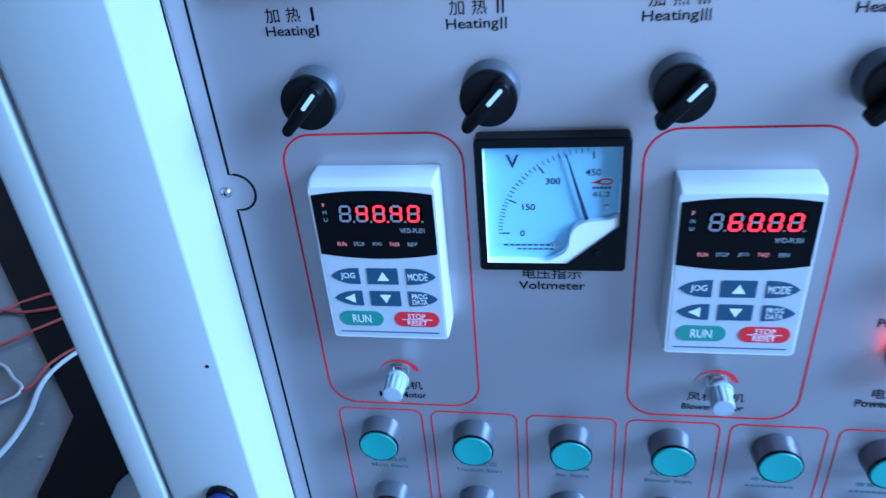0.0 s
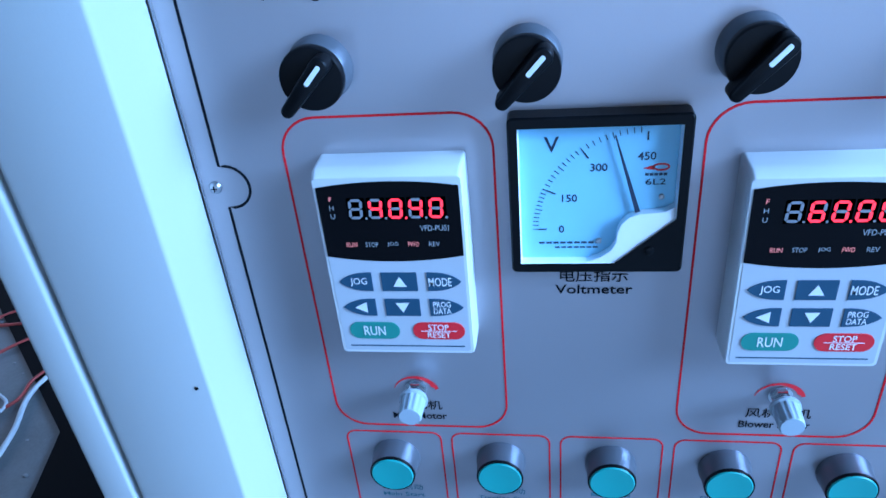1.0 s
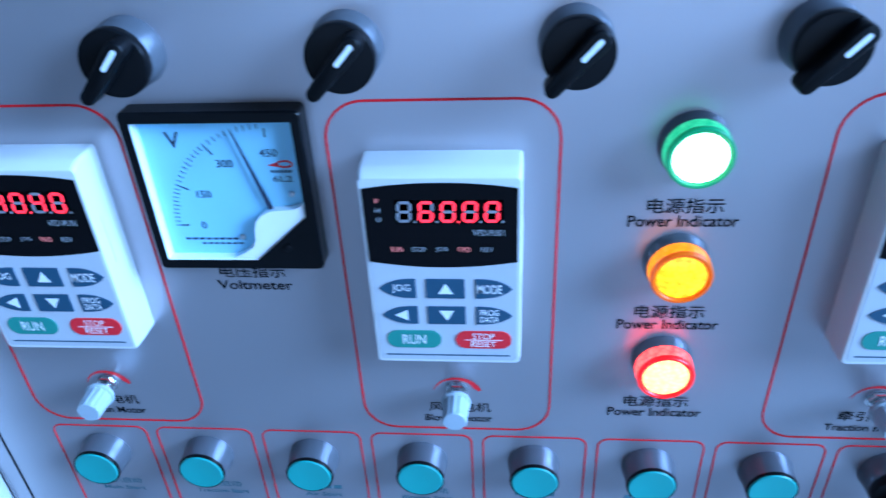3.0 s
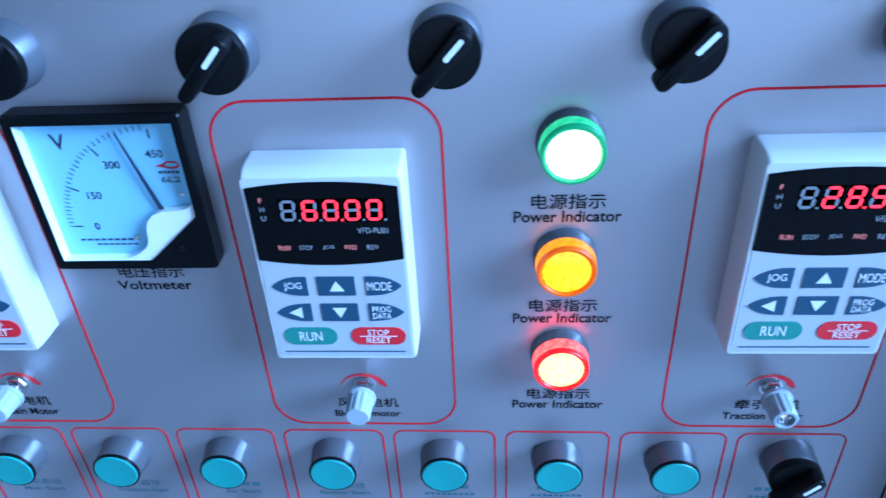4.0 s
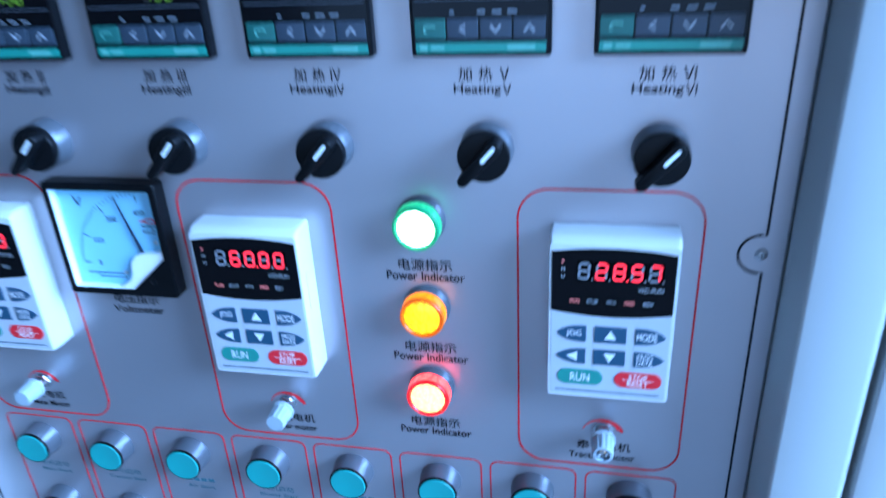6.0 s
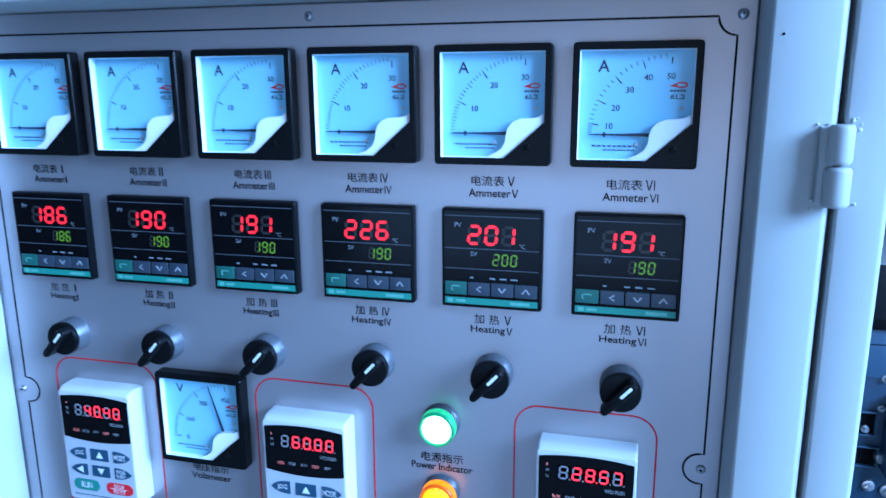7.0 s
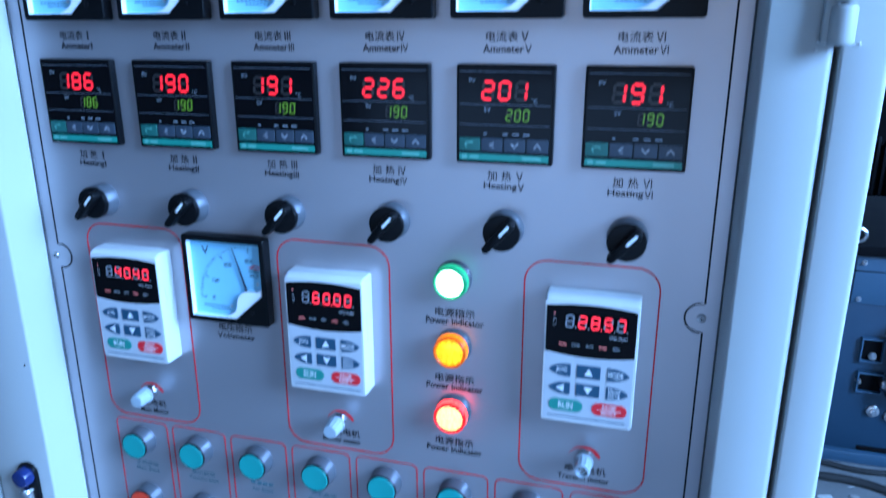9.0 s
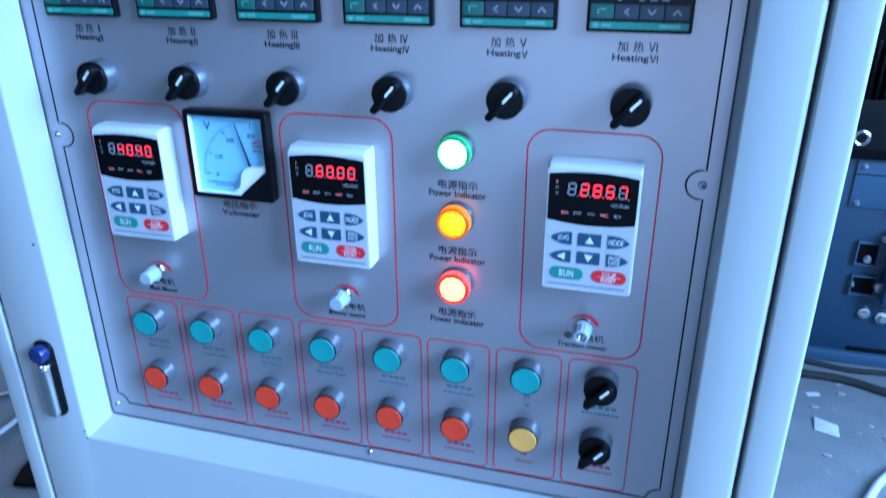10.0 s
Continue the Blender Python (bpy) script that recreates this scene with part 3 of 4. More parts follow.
def meter(x, z, unit, marks, reading, label):
    """80 mm moving-iron meter. marks: (text, angle from the left); reading: the pointer's angle."""
    ob = thing("panel_meter", (x, 0, z), label, "meter", "panel meters")
    F = -0.0105
    win = [(-35.5, -35), (8.5, -35), (35.5, -11.0), (35.5, 35), (-35.5, 35)]
    case = bmesh.new()
    # side walls with a hollow front: outer shell, then the window's rim
    o = rrect(0.080, 0.080, 0.0025, 3)
    o2 = rrect(0.0785, 0.0785, 0.002, 3)
    loft(case, [(o, 0.0002), (o, F + 0.001), (o2, F)], first=True, last=False)
    # front face between the outer outline and the window
    ov = [case.verts.new((px, F, pz)) for px, pz in o2]
    iv = [case.verts.new((px * MM, F, pz * MM)) for px, pz in win]
    ed = [case.edges.new((ov[k], ov[(k + 1) % len(ov)])) for k in range(len(ov))] + [case.edges.new((iv[k], iv[(k + 1) % 5])) for k in range(5)]
    bmesh.ops.triangle_fill(case, use_beauty=True, use_dissolve=False, edges=ed, normal=(0, -1, 0))
    bmesh.ops.remove_doubles(case, verts=case.verts[:], dist=0.00005)
    part("case", case, M_BLACK, ob, smooth=25)
    liner = bmesh.new()
    w1, w2 = [(px * MM, pz * MM) for px, pz in win], [(px * 0.985 * MM, pz * 0.985 * MM) for px, pz in win]
    loft(liner, [(w2, -0.0045), (w2, F + 0.0022), (w1, F + 0.0008)], first=False, last=False)
    part("liner", liner, M_DIAL_COVER, ob, "white inner rim of the window", smooth=0)
    part("dial", plate(bmesh.new(), w1, -0.0035, -0.0045), M_DIAL, ob, "white dial tinted by painted sky reflection", smooth=0)
    D = -0.0047
    cx, cz, R = 21.5 * MM, -18.7 * MM, 51.0 * MM
    fine, bold = bmesh.new(), bmesh.new()
    stops = [(0.0)] + [a for _, a in marks if a > 0]
    for a0, a1 in zip(stops, stops[1:]):
        per = 10 if len(stops) < 5 else 5
        for k in range(per):
            a = radians(180 - (a0 + (a1 - a0) * k / per))
            r0 = R - (3.4 if k % 5 == 0 else 2.6) * MM
            stroke(fine, cx + r0 * math.cos(a), cz + r0 * math.sin(a), cx + R * math.cos(a), cz + R * math.sin(a), 0.00042, D + 0.0001, D)
    for body, ang in marks:
        a = radians(180 - ang)
        stroke(bold, cx + (R - 6.5 * MM) * math.cos(a), cz + (R - 6.5 * MM) * math.sin(a), cx + (R - 2.2 * MM) * math.cos(a), cz + (R - 2.2 * MM) * math.sin(a), 0.0007, D + 0.0001, D)
        rr = R - 12 * MM
        dz = -2.0 * MM if ang > 80 else 0
        if body != "0" or unit == "V":
            write(bold, body, cx + rr * math.cos(a) + (1.5 * MM if ang < 60 else 0), cz + rr * math.sin(a) + dz, D, None, 0.0039, 0.01)
    write(bold, unit, -20.5 * MM, 25 * MM, D, None, 0.0075, 0.012)
    write(bold, "6L2", 26.0 * MM, 5.5 * MM, D, 0.009, 0.0030, 0.01)
    part("scale_ticks", fine, M_DIAL_FADED, ob, "fine dark scale ticks", smooth=0)
    part("scale_figures", bold, M_DIAL_INK, ob, "dark figures and main ticks", smooth=0)
    lg = bmesh.new()
    plate(lg, [(20 * MM, 12.2 * MM), (25 * MM, 11.4 * MM), (25.5 * MM, 14.0 * MM)], D + 0.0001, D)
    ribbon(lg, [(28 * MM + 3.4 * MM * math.cos(a), 12.8 * MM + 1.5 * MM * math.sin(a)) for a in [k * math.pi / 8 for k in range(16)]], 0.0009, D + 0.0001, D)
    part("red_mark", lg, M_RED, ob, "small red maker's mark", smooth=0)
    sm = bmesh.new()
    for xx, zz, w, h, n in ((26, 9.2, 10, 1.3, 5), (-12, -26.2, 30, 1.1, 9), (-9, -28.8, 21, 0.9, 7)):
        for k in range(n):
            q = w / n
            box(sm, (xx - w / 2 + (k + 0.1) * q) * MM, (xx - w / 2 + (k + 0.88) * q) * MM, D, D + 0.0001, (zz - h / 2) * MM, (zz + h / 2) * MM)
    tagged(part("small_print", sm, M_DIAL_FADED, ob, smooth=0), kind="stuff")
    # pointer
    a = radians(180 - reading)
    pt = bmesh.new()
    ux, uz = math.cos(a), math.sin(a)
    px, pz = -uz, ux
    def at(r, o):
        return (cx + ux * r + px * o, cz + uz * r + pz * o)
    plate(pt, [at(0.004, -0.0013), at(R - 0.001, -0.0003), at(R - 0.001, 0.0003), at(0.004, 0.0013)][::-1], -0.0062, -0.0067)
    if unit == "A":
        plate(pt, [at(R - 0.0115, -0.0016), at(R - 0.0100, -0.0016), at(R - 0.0100, 0.0016), at(R - 0.0115, 0.0016)][::-1], -0.0062, -0.0067)
    part("pointer", pt, M_DIAL_INK, ob, "thin black pointer", smooth=0)
    cover = [(8.6, -34.6), (34.9, -11.3), (34.9, -5.2), (31.0, -7.6), (26, -8.3), (19, -8.8), (14.5, -10.6), (11.0, -14.5), (9.6, -19), (9.2, -24), (7.0, -28.5), (2.0, -32.0), (-4, -34.5)]
    c1, c2 = [(p * MM, q * MM) for p, q in cover], [((p * 0.985 + 0.25) * MM, (q * 0.985 - 0.25) * MM) for p, q in cover]
    part("pivot_cover", loft(bmesh.new(), [(c1, -0.0046), (c1, -0.0086), (c2, -0.0092)]), M_DIAL_COVER, ob, "white curled pivot cover", smooth=30)
    for sx, sz in ((29, -2.0), (1.5, -25.0)):
        part("dial_screw", lathe(bmesh.new(), [(0.0013, -0.0044), (0.0013, -0.0056), (0.0007, -0.0060)], 14, sx * MM, sz * MM), M_STEEL, ob, "tiny bright screw")
    part("zero_screw", lathe(bmesh.new(), [(0.0022, F + 0.0005), (0.0022, F - 0.0006), (0.0015, F - 0.0010)], 18, 24.5 * MM, -27.5 * MM), M_BLACK, ob)
    pane = bmesh.new()
    pane.faces.new([pane.verts.new((px, F + 0.0009, pz)) for px, pz in w1])
    gl = part("window_pane", pane, M_CLEAR, ob, "clear plastic window", smooth=0)
    gl.visible_shadow = False
    return ob


A30 = [("0", 0), ("10", 25), ("20", 55), ("30", 90)]
A50 = [("0", 0), ("10", 8), ("20", 26), ("30", 47), ("40", 69), ("50", 90)]
METER_Z = 1.6828
a0 = meter(COLS[0], METER_Z, "A", A30, 0.0, "square black ammeter with white dial tinted by painted sky reflection reading zero of thirty amperes")
for x in COLS[1:5]:
    copy_thing(a0, pose(x, 0, METER_Z))
meter(COLS[5], METER_Z, "A", A50, 0.0, "square black ammeter with white dial tinted by painted sky reflection reading zero of fifty amperes")
meter(0.1345, 1.4255, "V", [("0", 0), ("150", 25), ("300", 55), ("450", 90)], 73.5, "square black voltmeter with white dial tinted by painted sky reflection reading about 390 volts")

# ---- temperature controllers ----


def controller(x, z, pv, sv):
    ob = thing("temperature_controller", (x, 0, z), f"square black temperature controller showing red {pv} above green {sv}", "temperature controller", "temperature controllers")
    F = -0.0062
    part("housing", slab(bmesh.new(), 0.072, 0.072, 0.0015, 0.0002, F, 0.0008), M_BLACK, ob)
    part("face_film", slab(bmesh.new(), 0.0685, 0.0685, 0.001, F + 0.0001, F - 0.0002), M_DISPLAY, ob, "gloss black face", smooth=0)
    Y = F - 0.0004
    ln = bmesh.new()
    for zz in (31.0, 7.6, -7.2):
        box(ln, -0.0335, 0.0335, Y, Y + 0.0002, zz * MM - 0.0003, zz * MM + 0.0003)
    part("divider", ln, M_DIVIDER, ob, "thin grey divider lines", smooth=0)
    tx = bmesh.new()
    write(tx, "PV", -24 * MM, 24.5 * MM, Y, None, 0.0032)
    write(tx, "SV", -12.5 * MM, 3.9 * MM, Y, None, 0.0032)
    write(tx, "°C", 22 * MM, 10.8 * MM, Y, None, 0.0032)
    for u, w in ((-14, 2.2), (1.0, 4), (8.8, 4.8), (16.6, 4.8)):
        box(tx, (u - w / 2) * MM, (u + w / 2) * MM, Y, Y + 0.0002, -14.2 * MM, -13.2 * MM)
    tagged(part("face_print", tx, M_FACE_PRINT, ob, "dull white face lettering", smooth=0), kind="stuff")
    for text, x0, step, zz, w, h, t, mat, nm in ((pv, -12.2, 12.2, 17.6, 0.0096, 0.0145, 0.0021, M_PV, "process_digit"), (sv, 3.6, 6.3, 0.2, 0.0048, 0.0088, 0.00105, M_SV, "set_digit")):
        for k, ch in enumerate(text):
            u = (x0 + step * k) * MM
            window = part(nm, slab(bmesh.new(), w + 0.0012, h + 0.0012, 0.0004, Y + 0.0003, Y + 0.0001, 0, u, zz * MM), M_DISPLAY, ob, "lit red digit" if mat is M_PV else "lit green digit", smooth=0)
            seven(window, ch, u, zz * MM, w, h, t, Y, 0.08, mat, M_SEG_DIM)
    for k in range(4):
        u = -25.6 + 16.9 * k
        key = part("key", slab(bmesh.new(), 0.0160, 0.0098, 0.0008, F, F - 0.0010, 0.0004, u * MM, -21.8 * MM), M_TEAL if k == 0 else M_SLATE, ob, "teal mode key" if k == 0 else "slate arrow key")
        sy = bmesh.new()
        if k == 0:
            ribbon(sy, rrect(0.0062, 0.0032, 0.0014, 3, u * MM, -21.8 * MM)[5:], 0.0007, F - 0.0010, F - 0.0013, closed=False)
        elif k == 1:
            ribbon(sy, [((u + 1.6) * MM, -19.8 * MM), ((u - 1.6) * MM, -21.8 * MM), ((u + 1.6) * MM, -23.8 * MM)], 0.0010, F - 0.0010, F - 0.0013, closed=False)
        else:
            s = 1 if k == 3 else -1
            ribbon(sy, [((u - 2.6) * MM, (-21.8 - 1.6 * s) * MM), (u * MM, (-21.8 + 1.6 * s) * MM), ((u + 2.6) * MM, (-21.8 - 1.6 * s) * MM)], 0.0012, F - 0.0010, F - 0.0013, closed=False)
        part("key_symbol", sy, M_GREY_PRINT if k else M_TEAL_PALE, key, smooth=0)
    st = bmesh.new()
    box(st, -0.0335, 0.0335, F - 0.0006, F, -0.0334, -0.0288)
    part("teal_strip", st, M_TEAL_BAR, ob, "teal strip along the bottom edge", smooth=0)
    lp = bmesh.new()
    box(lp, 0.0140, 0.0280, F - 0.0008, F - 0.0005, -0.0322, -0.0300)
    box(lp, -0.0315, -0.0275, F - 0.0008, F - 0.0005, -0.0325, -0.0297)
    box(lp, -0.0255, -0.0185, F - 0.0008, F - 0.0005, -0.0320, -0.0302)
    tagged(part("strip_print", lp, M_TEAL_PALE, ob, smooth=0), kind="stuff")
    return ob


for x, (pv, sv) in zip(COLS, (("186", "186"), ("190", "190"), ("191", "190"), ("226", "190"), ("201", "200"), ("191", "190"))):
    controller(x, 1.5755, pv, sv)

# ---- rotary switches ----


def rotary_switch(x, z, label):
    ob = thing("rotary_switch", (x, 0, z), label, "switch", "rotary switches")
    part("collar", lathe(bmesh.new(), [(0.0150, 0.0003), (0.0150, -0.0020), (0.0145, -0.0040), (0.0143, -0.0115), (0.0138, -0.0122)], 40), M_COLLAR, ob, "grey metal collar")
    part("dial_base", lathe(bmesh.new(), [(0.0136, -0.0118), (0.0142, -0.0126), (0.0142, -0.0162), (0.0138, -0.0172), (0.0100, -0.0175)], 44), M_KNOB, ob, "round black base")
    # the grip lies across the base, its tail reaching past the rim
    out = []
    for k in range(9):
        a = radians(180 + 180 * k / 8)
        out.append((0.0030 * math.cos(a), -0.0150 + 0.0030 * math.sin(a)))
    for k in range(9):
        a = radians(180 * k / 8)
        out.append((0.0042 * math.cos(a), 0.0100 + 0.0042 * math.sin(a)))
    inner = [(p * 0.84, q * 0.95) for p, q in out]
    g = loft(bmesh.new(), [(out, -0.0165), (out, -0.0245), ([(p * 0.94, q * 0.98) for p, q in out], -0.0256), (inner, -0.0260)])
    turn = Matrix.Rotation(radians(42), 4, "Y")
    bmesh.ops.transform(g, matrix=turn, verts=g.verts)
    grip = part("grip", g, M_KNOB, ob, "black grip bar turned to on")
    w = slab(bmesh.new(), 0.0021, 0.0105, 0.0008, -0.0258, -0.0263, 0, 0.0, 0.0058)
    bmesh.ops.transform(w, matrix=turn, verts=w.verts)
    part("white_mark", w, M_WHITE_PRINT, grip, "white pointer line", smooth=0)
    return ob


KNOBS = [0.0125 + 0.0917 * k for k in range(6)]
s0 = rotary_switch(KNOBS[0], 1.4888, "round black rotary switch with white pointer line, under a heating label")
for x in KNOBS[1:]:
    copy_thing(s0, pose(x, 0, 1.4888))
for z in (1.2455, 1.1815):
    s = copy_thing(s0, pose(CELLS[7], 0, z))
    s["label"] = "round black rotary switch with white pointer line"

# ---- push buttons ----


def push_button(x, z, cap, label):
    ob = thing("push_button", (x, 0, z), label, "push button", "push buttons")
    part("bezel", lathe(bmesh.new(), [(0.0148, 0.0003), (0.0148, -0.0030), (0.0140, -0.0048), (0.0138, -0.0122), (0.0135, -0.0130)], 40), M_COLLAR, ob, "grey metal bezel ring")
    part("rim", lathe(bmesh.new(), [(0.0134, -0.0126), (0.0138, -0.0132), (0.0138, -0.0143), (0.0135, -0.0148), (0.0130, -0.0148), (0.0129, -0.0138)], 40), M_BLACK, ob, "black rim")
    part("cap", lathe(bmesh.new(), [(0.0128, -0.0120), (0.0128, -0.0147), (0.0122, -0.0153), (0.0060, -0.0150), (0.0001, -0.0149)], 40), cap, ob)
    return ob


b0 = push_button(CELLS[0], 1.2437, M_TEAL_CAP, "round teal push button in a black rim, start button")
for x in CELLS[1:7]:
    copy_thing(b0, pose(x, 0, 1.2437))
r0 = push_button(CELLS[0], 1.1787, M_RED_CAP, "round orange-red push button in a black rim, stop button")
for x in CELLS[1:6]:
    copy_thing(r0, pose(x, 0, 1.1787))
push_button(CELLS[6], 1.1800, M_YELLOW_CAP, "round yellow push button in a black rim, down button")

# ---- indicator lamps ----


def indicator(x, z, colour):
    ob = thing("indicator_lamp", (x, 0, z), f"round lit {colour} indicator lamp on the panel", "indicator lamp", "power indicators")
    face, rim, side = M_LENS[colour]
    part("collar", lathe(bmesh.new(), [(0.0150, 0.0003), (0.0150, -0.0030), (0.0143, -0.0042), (0.0141, -0.0062)], 40), M_COLLAR, ob, "grey metal collar")
    part("lens_side", lathe(bmesh.new(), [(0.0138, -0.0060), (0.0141, -0.0068), (0.0139, -0.0128), (0.0136, -0.0132)], 44), side, ob, f"glowing {colour} lens side")
    part("lens_edge", lathe(bmesh.new(), [(0.0135, -0.0126), (0.0139, -0.0132), (0.0138, -0.0146), (0.0132, -0.0153), (0.0122, -0.0152), (0.0116, -0.0142)], 44), rim, ob, f"deep {colour} edge ring of the lens")
    part("lens_face", lathe(bmesh.new(), [(0.0116, -0.0126), (0.0115, -0.0141), (0.0090, -0.0149), (0.0045, -0.0155), (0.0001, -0.0157)], 44), face, ob, f"glowing {colour} lens")
    return ob


for z, c in zip(LAMP_Z, ("green", "amber", "red")):
    indicator(0.3388, z - 0.0008, c)

# ---- drive keypads ----


def bowed(w, z0, z1, bow0, bow1, n=12):
    """Outline with bowed bottom and top edges, anticlockwise."""
    pts = [(-w / 2 + w * k / n, z0 - bow0 * (1 - (2 * k / n - 1) ** 2)) for k in range(n + 1)]
    pts += [(w / 2 - w * k / n, z1 + bow1 * (1 - (2 * k / n - 1) ** 2)) for k in range(n + 1)]
    return pts


def lens_key(cx, cz, w, h, side, n=10):
    """Key outline, straight on one side and drawn to a point on the other."""
    pts = [(cx + side * (-w / 2 + w * k / n), cz + h / 2 * math.cos(math.pi / 2 * (k / n) ** 1.5) ** 0.8 if k < n else cz) for k in range(n + 1)]
    low = [(px, 2 * cz - pz) for px, pz in pts[:-1]][::-1]
    out = pts + low
    return out if side < 0 else out[::-1]


def keypad(x, z, digits, dot):
    shown = (digits[:dot] + "." + digits[dot:]).strip()
    ob = thing("drive_keypad", (x, 0, z), f"white plastic drive keypad showing red digits {shown}", "keypad", "drive keypads")
    F = -0.0200
    body = bmesh.new()
    def ring(w, z0, z1, r):
        return rrect(w, z1 - z0, r, 4, 0, (z0 + z1) / 2)
    loft(body, [(ring(0.0704, -0.0550, 0.0500, 0.002), 0.0002), (ring(0.0704, -0.0550, 0.0497, 0.002), -0.0120), (ring(0.0702, -0.0550, 0.0494, 0.0022), -0.0155),
                (ring(0.0698, -0.0549, 0.0479, 0.0024), F + 0.0020), (ring(0.0693, -0.0546, 0.0470, 0.0024), F + 0.0004), (ring(0.0688, -0.0542, 0.0465, 0.0022), F)])
    part("case", body, M_WHITE_PLASTIC, ob)
    clip = bmesh.new()
    box(clip, 0.0350, 0.0355, -0.0135, -0.0055, -0.006, 0.020)
    part("side_clip", clip, M_WHITE_PLASTIC, ob, smooth=0)
    part("key_film", slab(bmesh.new(), 0.0660, 0.0955, 0.0015, F + 0.0001, F - 0.0002, 0, 0, -0.0050), M_FILM, ob, "pale grey key film", smooth=0)
    part("display_film", plate(bmesh.new(), bowed(0.0664, 0.0050, 0.0420, 0.0030, 0.0026), F, F - 0.0004), M_DISPLAY, ob, "gloss black display window", smooth=0)
    Y = F - 0.0005
    for k, ch in enumerate(" " + digits):
        u = (-15.6 + 9.45 * k) * MM
        window = part("digit", slab(bmesh.new(), 0.0088, 0.0116, 0.0004, Y + 0.0003, Y + 0.0001, 0, u + 0.0004, 30.8 * MM), M_DISPLAY, ob, "lit red digit" if k else "unlit grey digit", smooth=0)
        seven(window, ch, u, 30.8 * MM, 0.0066, 0.0104, 0.0013, Y, 0.06, M_SEG_RED, M_SEG_OFF)
        part("point", plate(bmesh.new(), disc(0.00060, 8, u + 0.0045, 25.9 * MM), Y, Y - 0.0002), M_SEG_RED if k == dot else M_SEG_OFF, window, smooth=0)
    tx = bmesh.new()
    legend = bpy.data.materials.get("lit_legend") or glowing("lit_legend", (1.0, 0.25, 0.25), 0.6, (0.5, 0.2, 0.2))
    part("lit_legend", write(bmesh.new(), "F", -27 * MM, 36 * MM, Y, None, 0.0024), legend, ob, "lit red letter", smooth=0)
    for ch, zz in (("H", 31.5), ("U", 27)):
        write(tx, ch, -27 * MM, zz * MM, Y, None, 0.0024)
    write(tx, "VFD-PU01", 20.5 * MM, 20.3 * MM, Y, 0.0135, 0.0030)
    for body_, u, on in (("RUN", -20.2, True), ("STOP", -10.4, False), ("JOG", -0.2, False), ("FWD", 9.8, True), ("REV", 19.8, False)):
        word = write(bmesh.new() if on else tx, body_, u * MM, 11.6 * MM, Y, 0.0052 if len(body_) == 3 else 0.0062, 0.0025)
        if on:
            part("lit_legend", word, legend, ob, "lit red word", smooth=0)
    part("display_print", tx, M_GREY_PRINT, ob, "pale grey lettering", smooth=0)
    K0, K1 = F - 0.0001, F - 0.0006
    def key(pts, mat, label):
        return part("key", plate(bmesh.new(), pts, K0, K1), mat, ob, label, smooth=0)
    def sign(k, fill):
        bm = bmesh.new()
        fill(bm)
        part("key_print", bm, M_WHITE_PRINT, k, smooth=0)
    P = K1 - 0.0002
    k = key(lens_key(-21.5 * MM, -9.8 * MM, 0.0168, 0.0108, -1), M_BLUE, "blue jog key")
    sign(k, lambda b: write(b, "JOG", -20.0 * MM, -9.8 * MM, P, 0.0086, 0.0050, 0.008))
    k = key(rrect(0.0178, 0.0108, 0.0003, 2, 0.4 * MM, -9.8 * MM), M_BLUE, "blue up key")
    sign(k, lambda b: plate(b, [(-2.9 * MM, -12.6 * MM), (3.9 * MM, -12.6 * MM), (0.5 * MM, -6.8 * MM)], K1, P))
    k = key(lens_key(22.6 * MM, -9.8 * MM, 0.0168, 0.0108, 1), M_BLUE, "blue mode key")
    sign(k, lambda b: write(b, "MODE", 20.6 * MM, -9.8 * MM, P, 0.0114, 0.0050, 0.008))
    k = key(lens_key(-21.5 * MM, -25.2 * MM, 0.0168, 0.0104, -1), M_BLUE, "blue left key")
    sign(k, lambda b: plate(b, [(-24 * MM, -25.2 * MM), (-17.8 * MM, -28.4 * MM), (-17.8 * MM, -22.0 * MM)], K1, P))
    k = key(rrect(0.0178, 0.0104, 0.0003, 2, 0.4 * MM, -25.2 * MM), M_BLUE, "blue down key")
    sign(k, lambda b: plate(b, [(0.5 * MM, -28.2 * MM), (3.9 * MM, -22.4 * MM), (-2.9 * MM, -22.4 * MM)], K1, P))
    k = key(lens_key(22.6 * MM, -25.2 * MM, 0.0168, 0.0104, 1), M_BLUE, "blue programme key")
    sign(k, lambda b: (write(b, "PROG", 20.4 * MM, -23.2 * MM, P, 0.0088, 0.0034, 0.008), write(b, "DATA", 20.4 * MM, -27.2 * MM, P, 0.0088, 0.0034, 0.008)))
    k = key(rrect(0.0262, 0.0106, 0.0052, 6, -15.8 * MM, -39.8 * MM), M_GREEN, "green run key")
    sign(k, lambda b: write(b, "RUN", -15.8 * MM, -39.8 * MM, P, 0.0112, 0.0058, 0.008))
    k = key(rrect(0.0266, 0.0106, 0.0052, 6, 17.4 * MM, -39.8 * MM), M_RED, "red stop key")
    sign(k, lambda b: (write(b, "STOP", 17.4 * MM, -37.4 * MM, P, 0.0105, 0.0036, 0.008), write(b, "RESET", 17.4 * MM, -42.2 * MM, P, 0.0118, 0.0036, 0.008), box(b, 8.4 * MM, 26.4 * MM, P, K1, -39.95 * MM, -39.65 * MM)))
    fl = bmesh.new()
    box(fl, -0.0300, 0.0300, F - 0.0004, F - 0.0001, -0.0501, -0.0494)
    part("foot_line", fl, M_BLUE, ob, "thin blue line", smooth=0)
    return ob


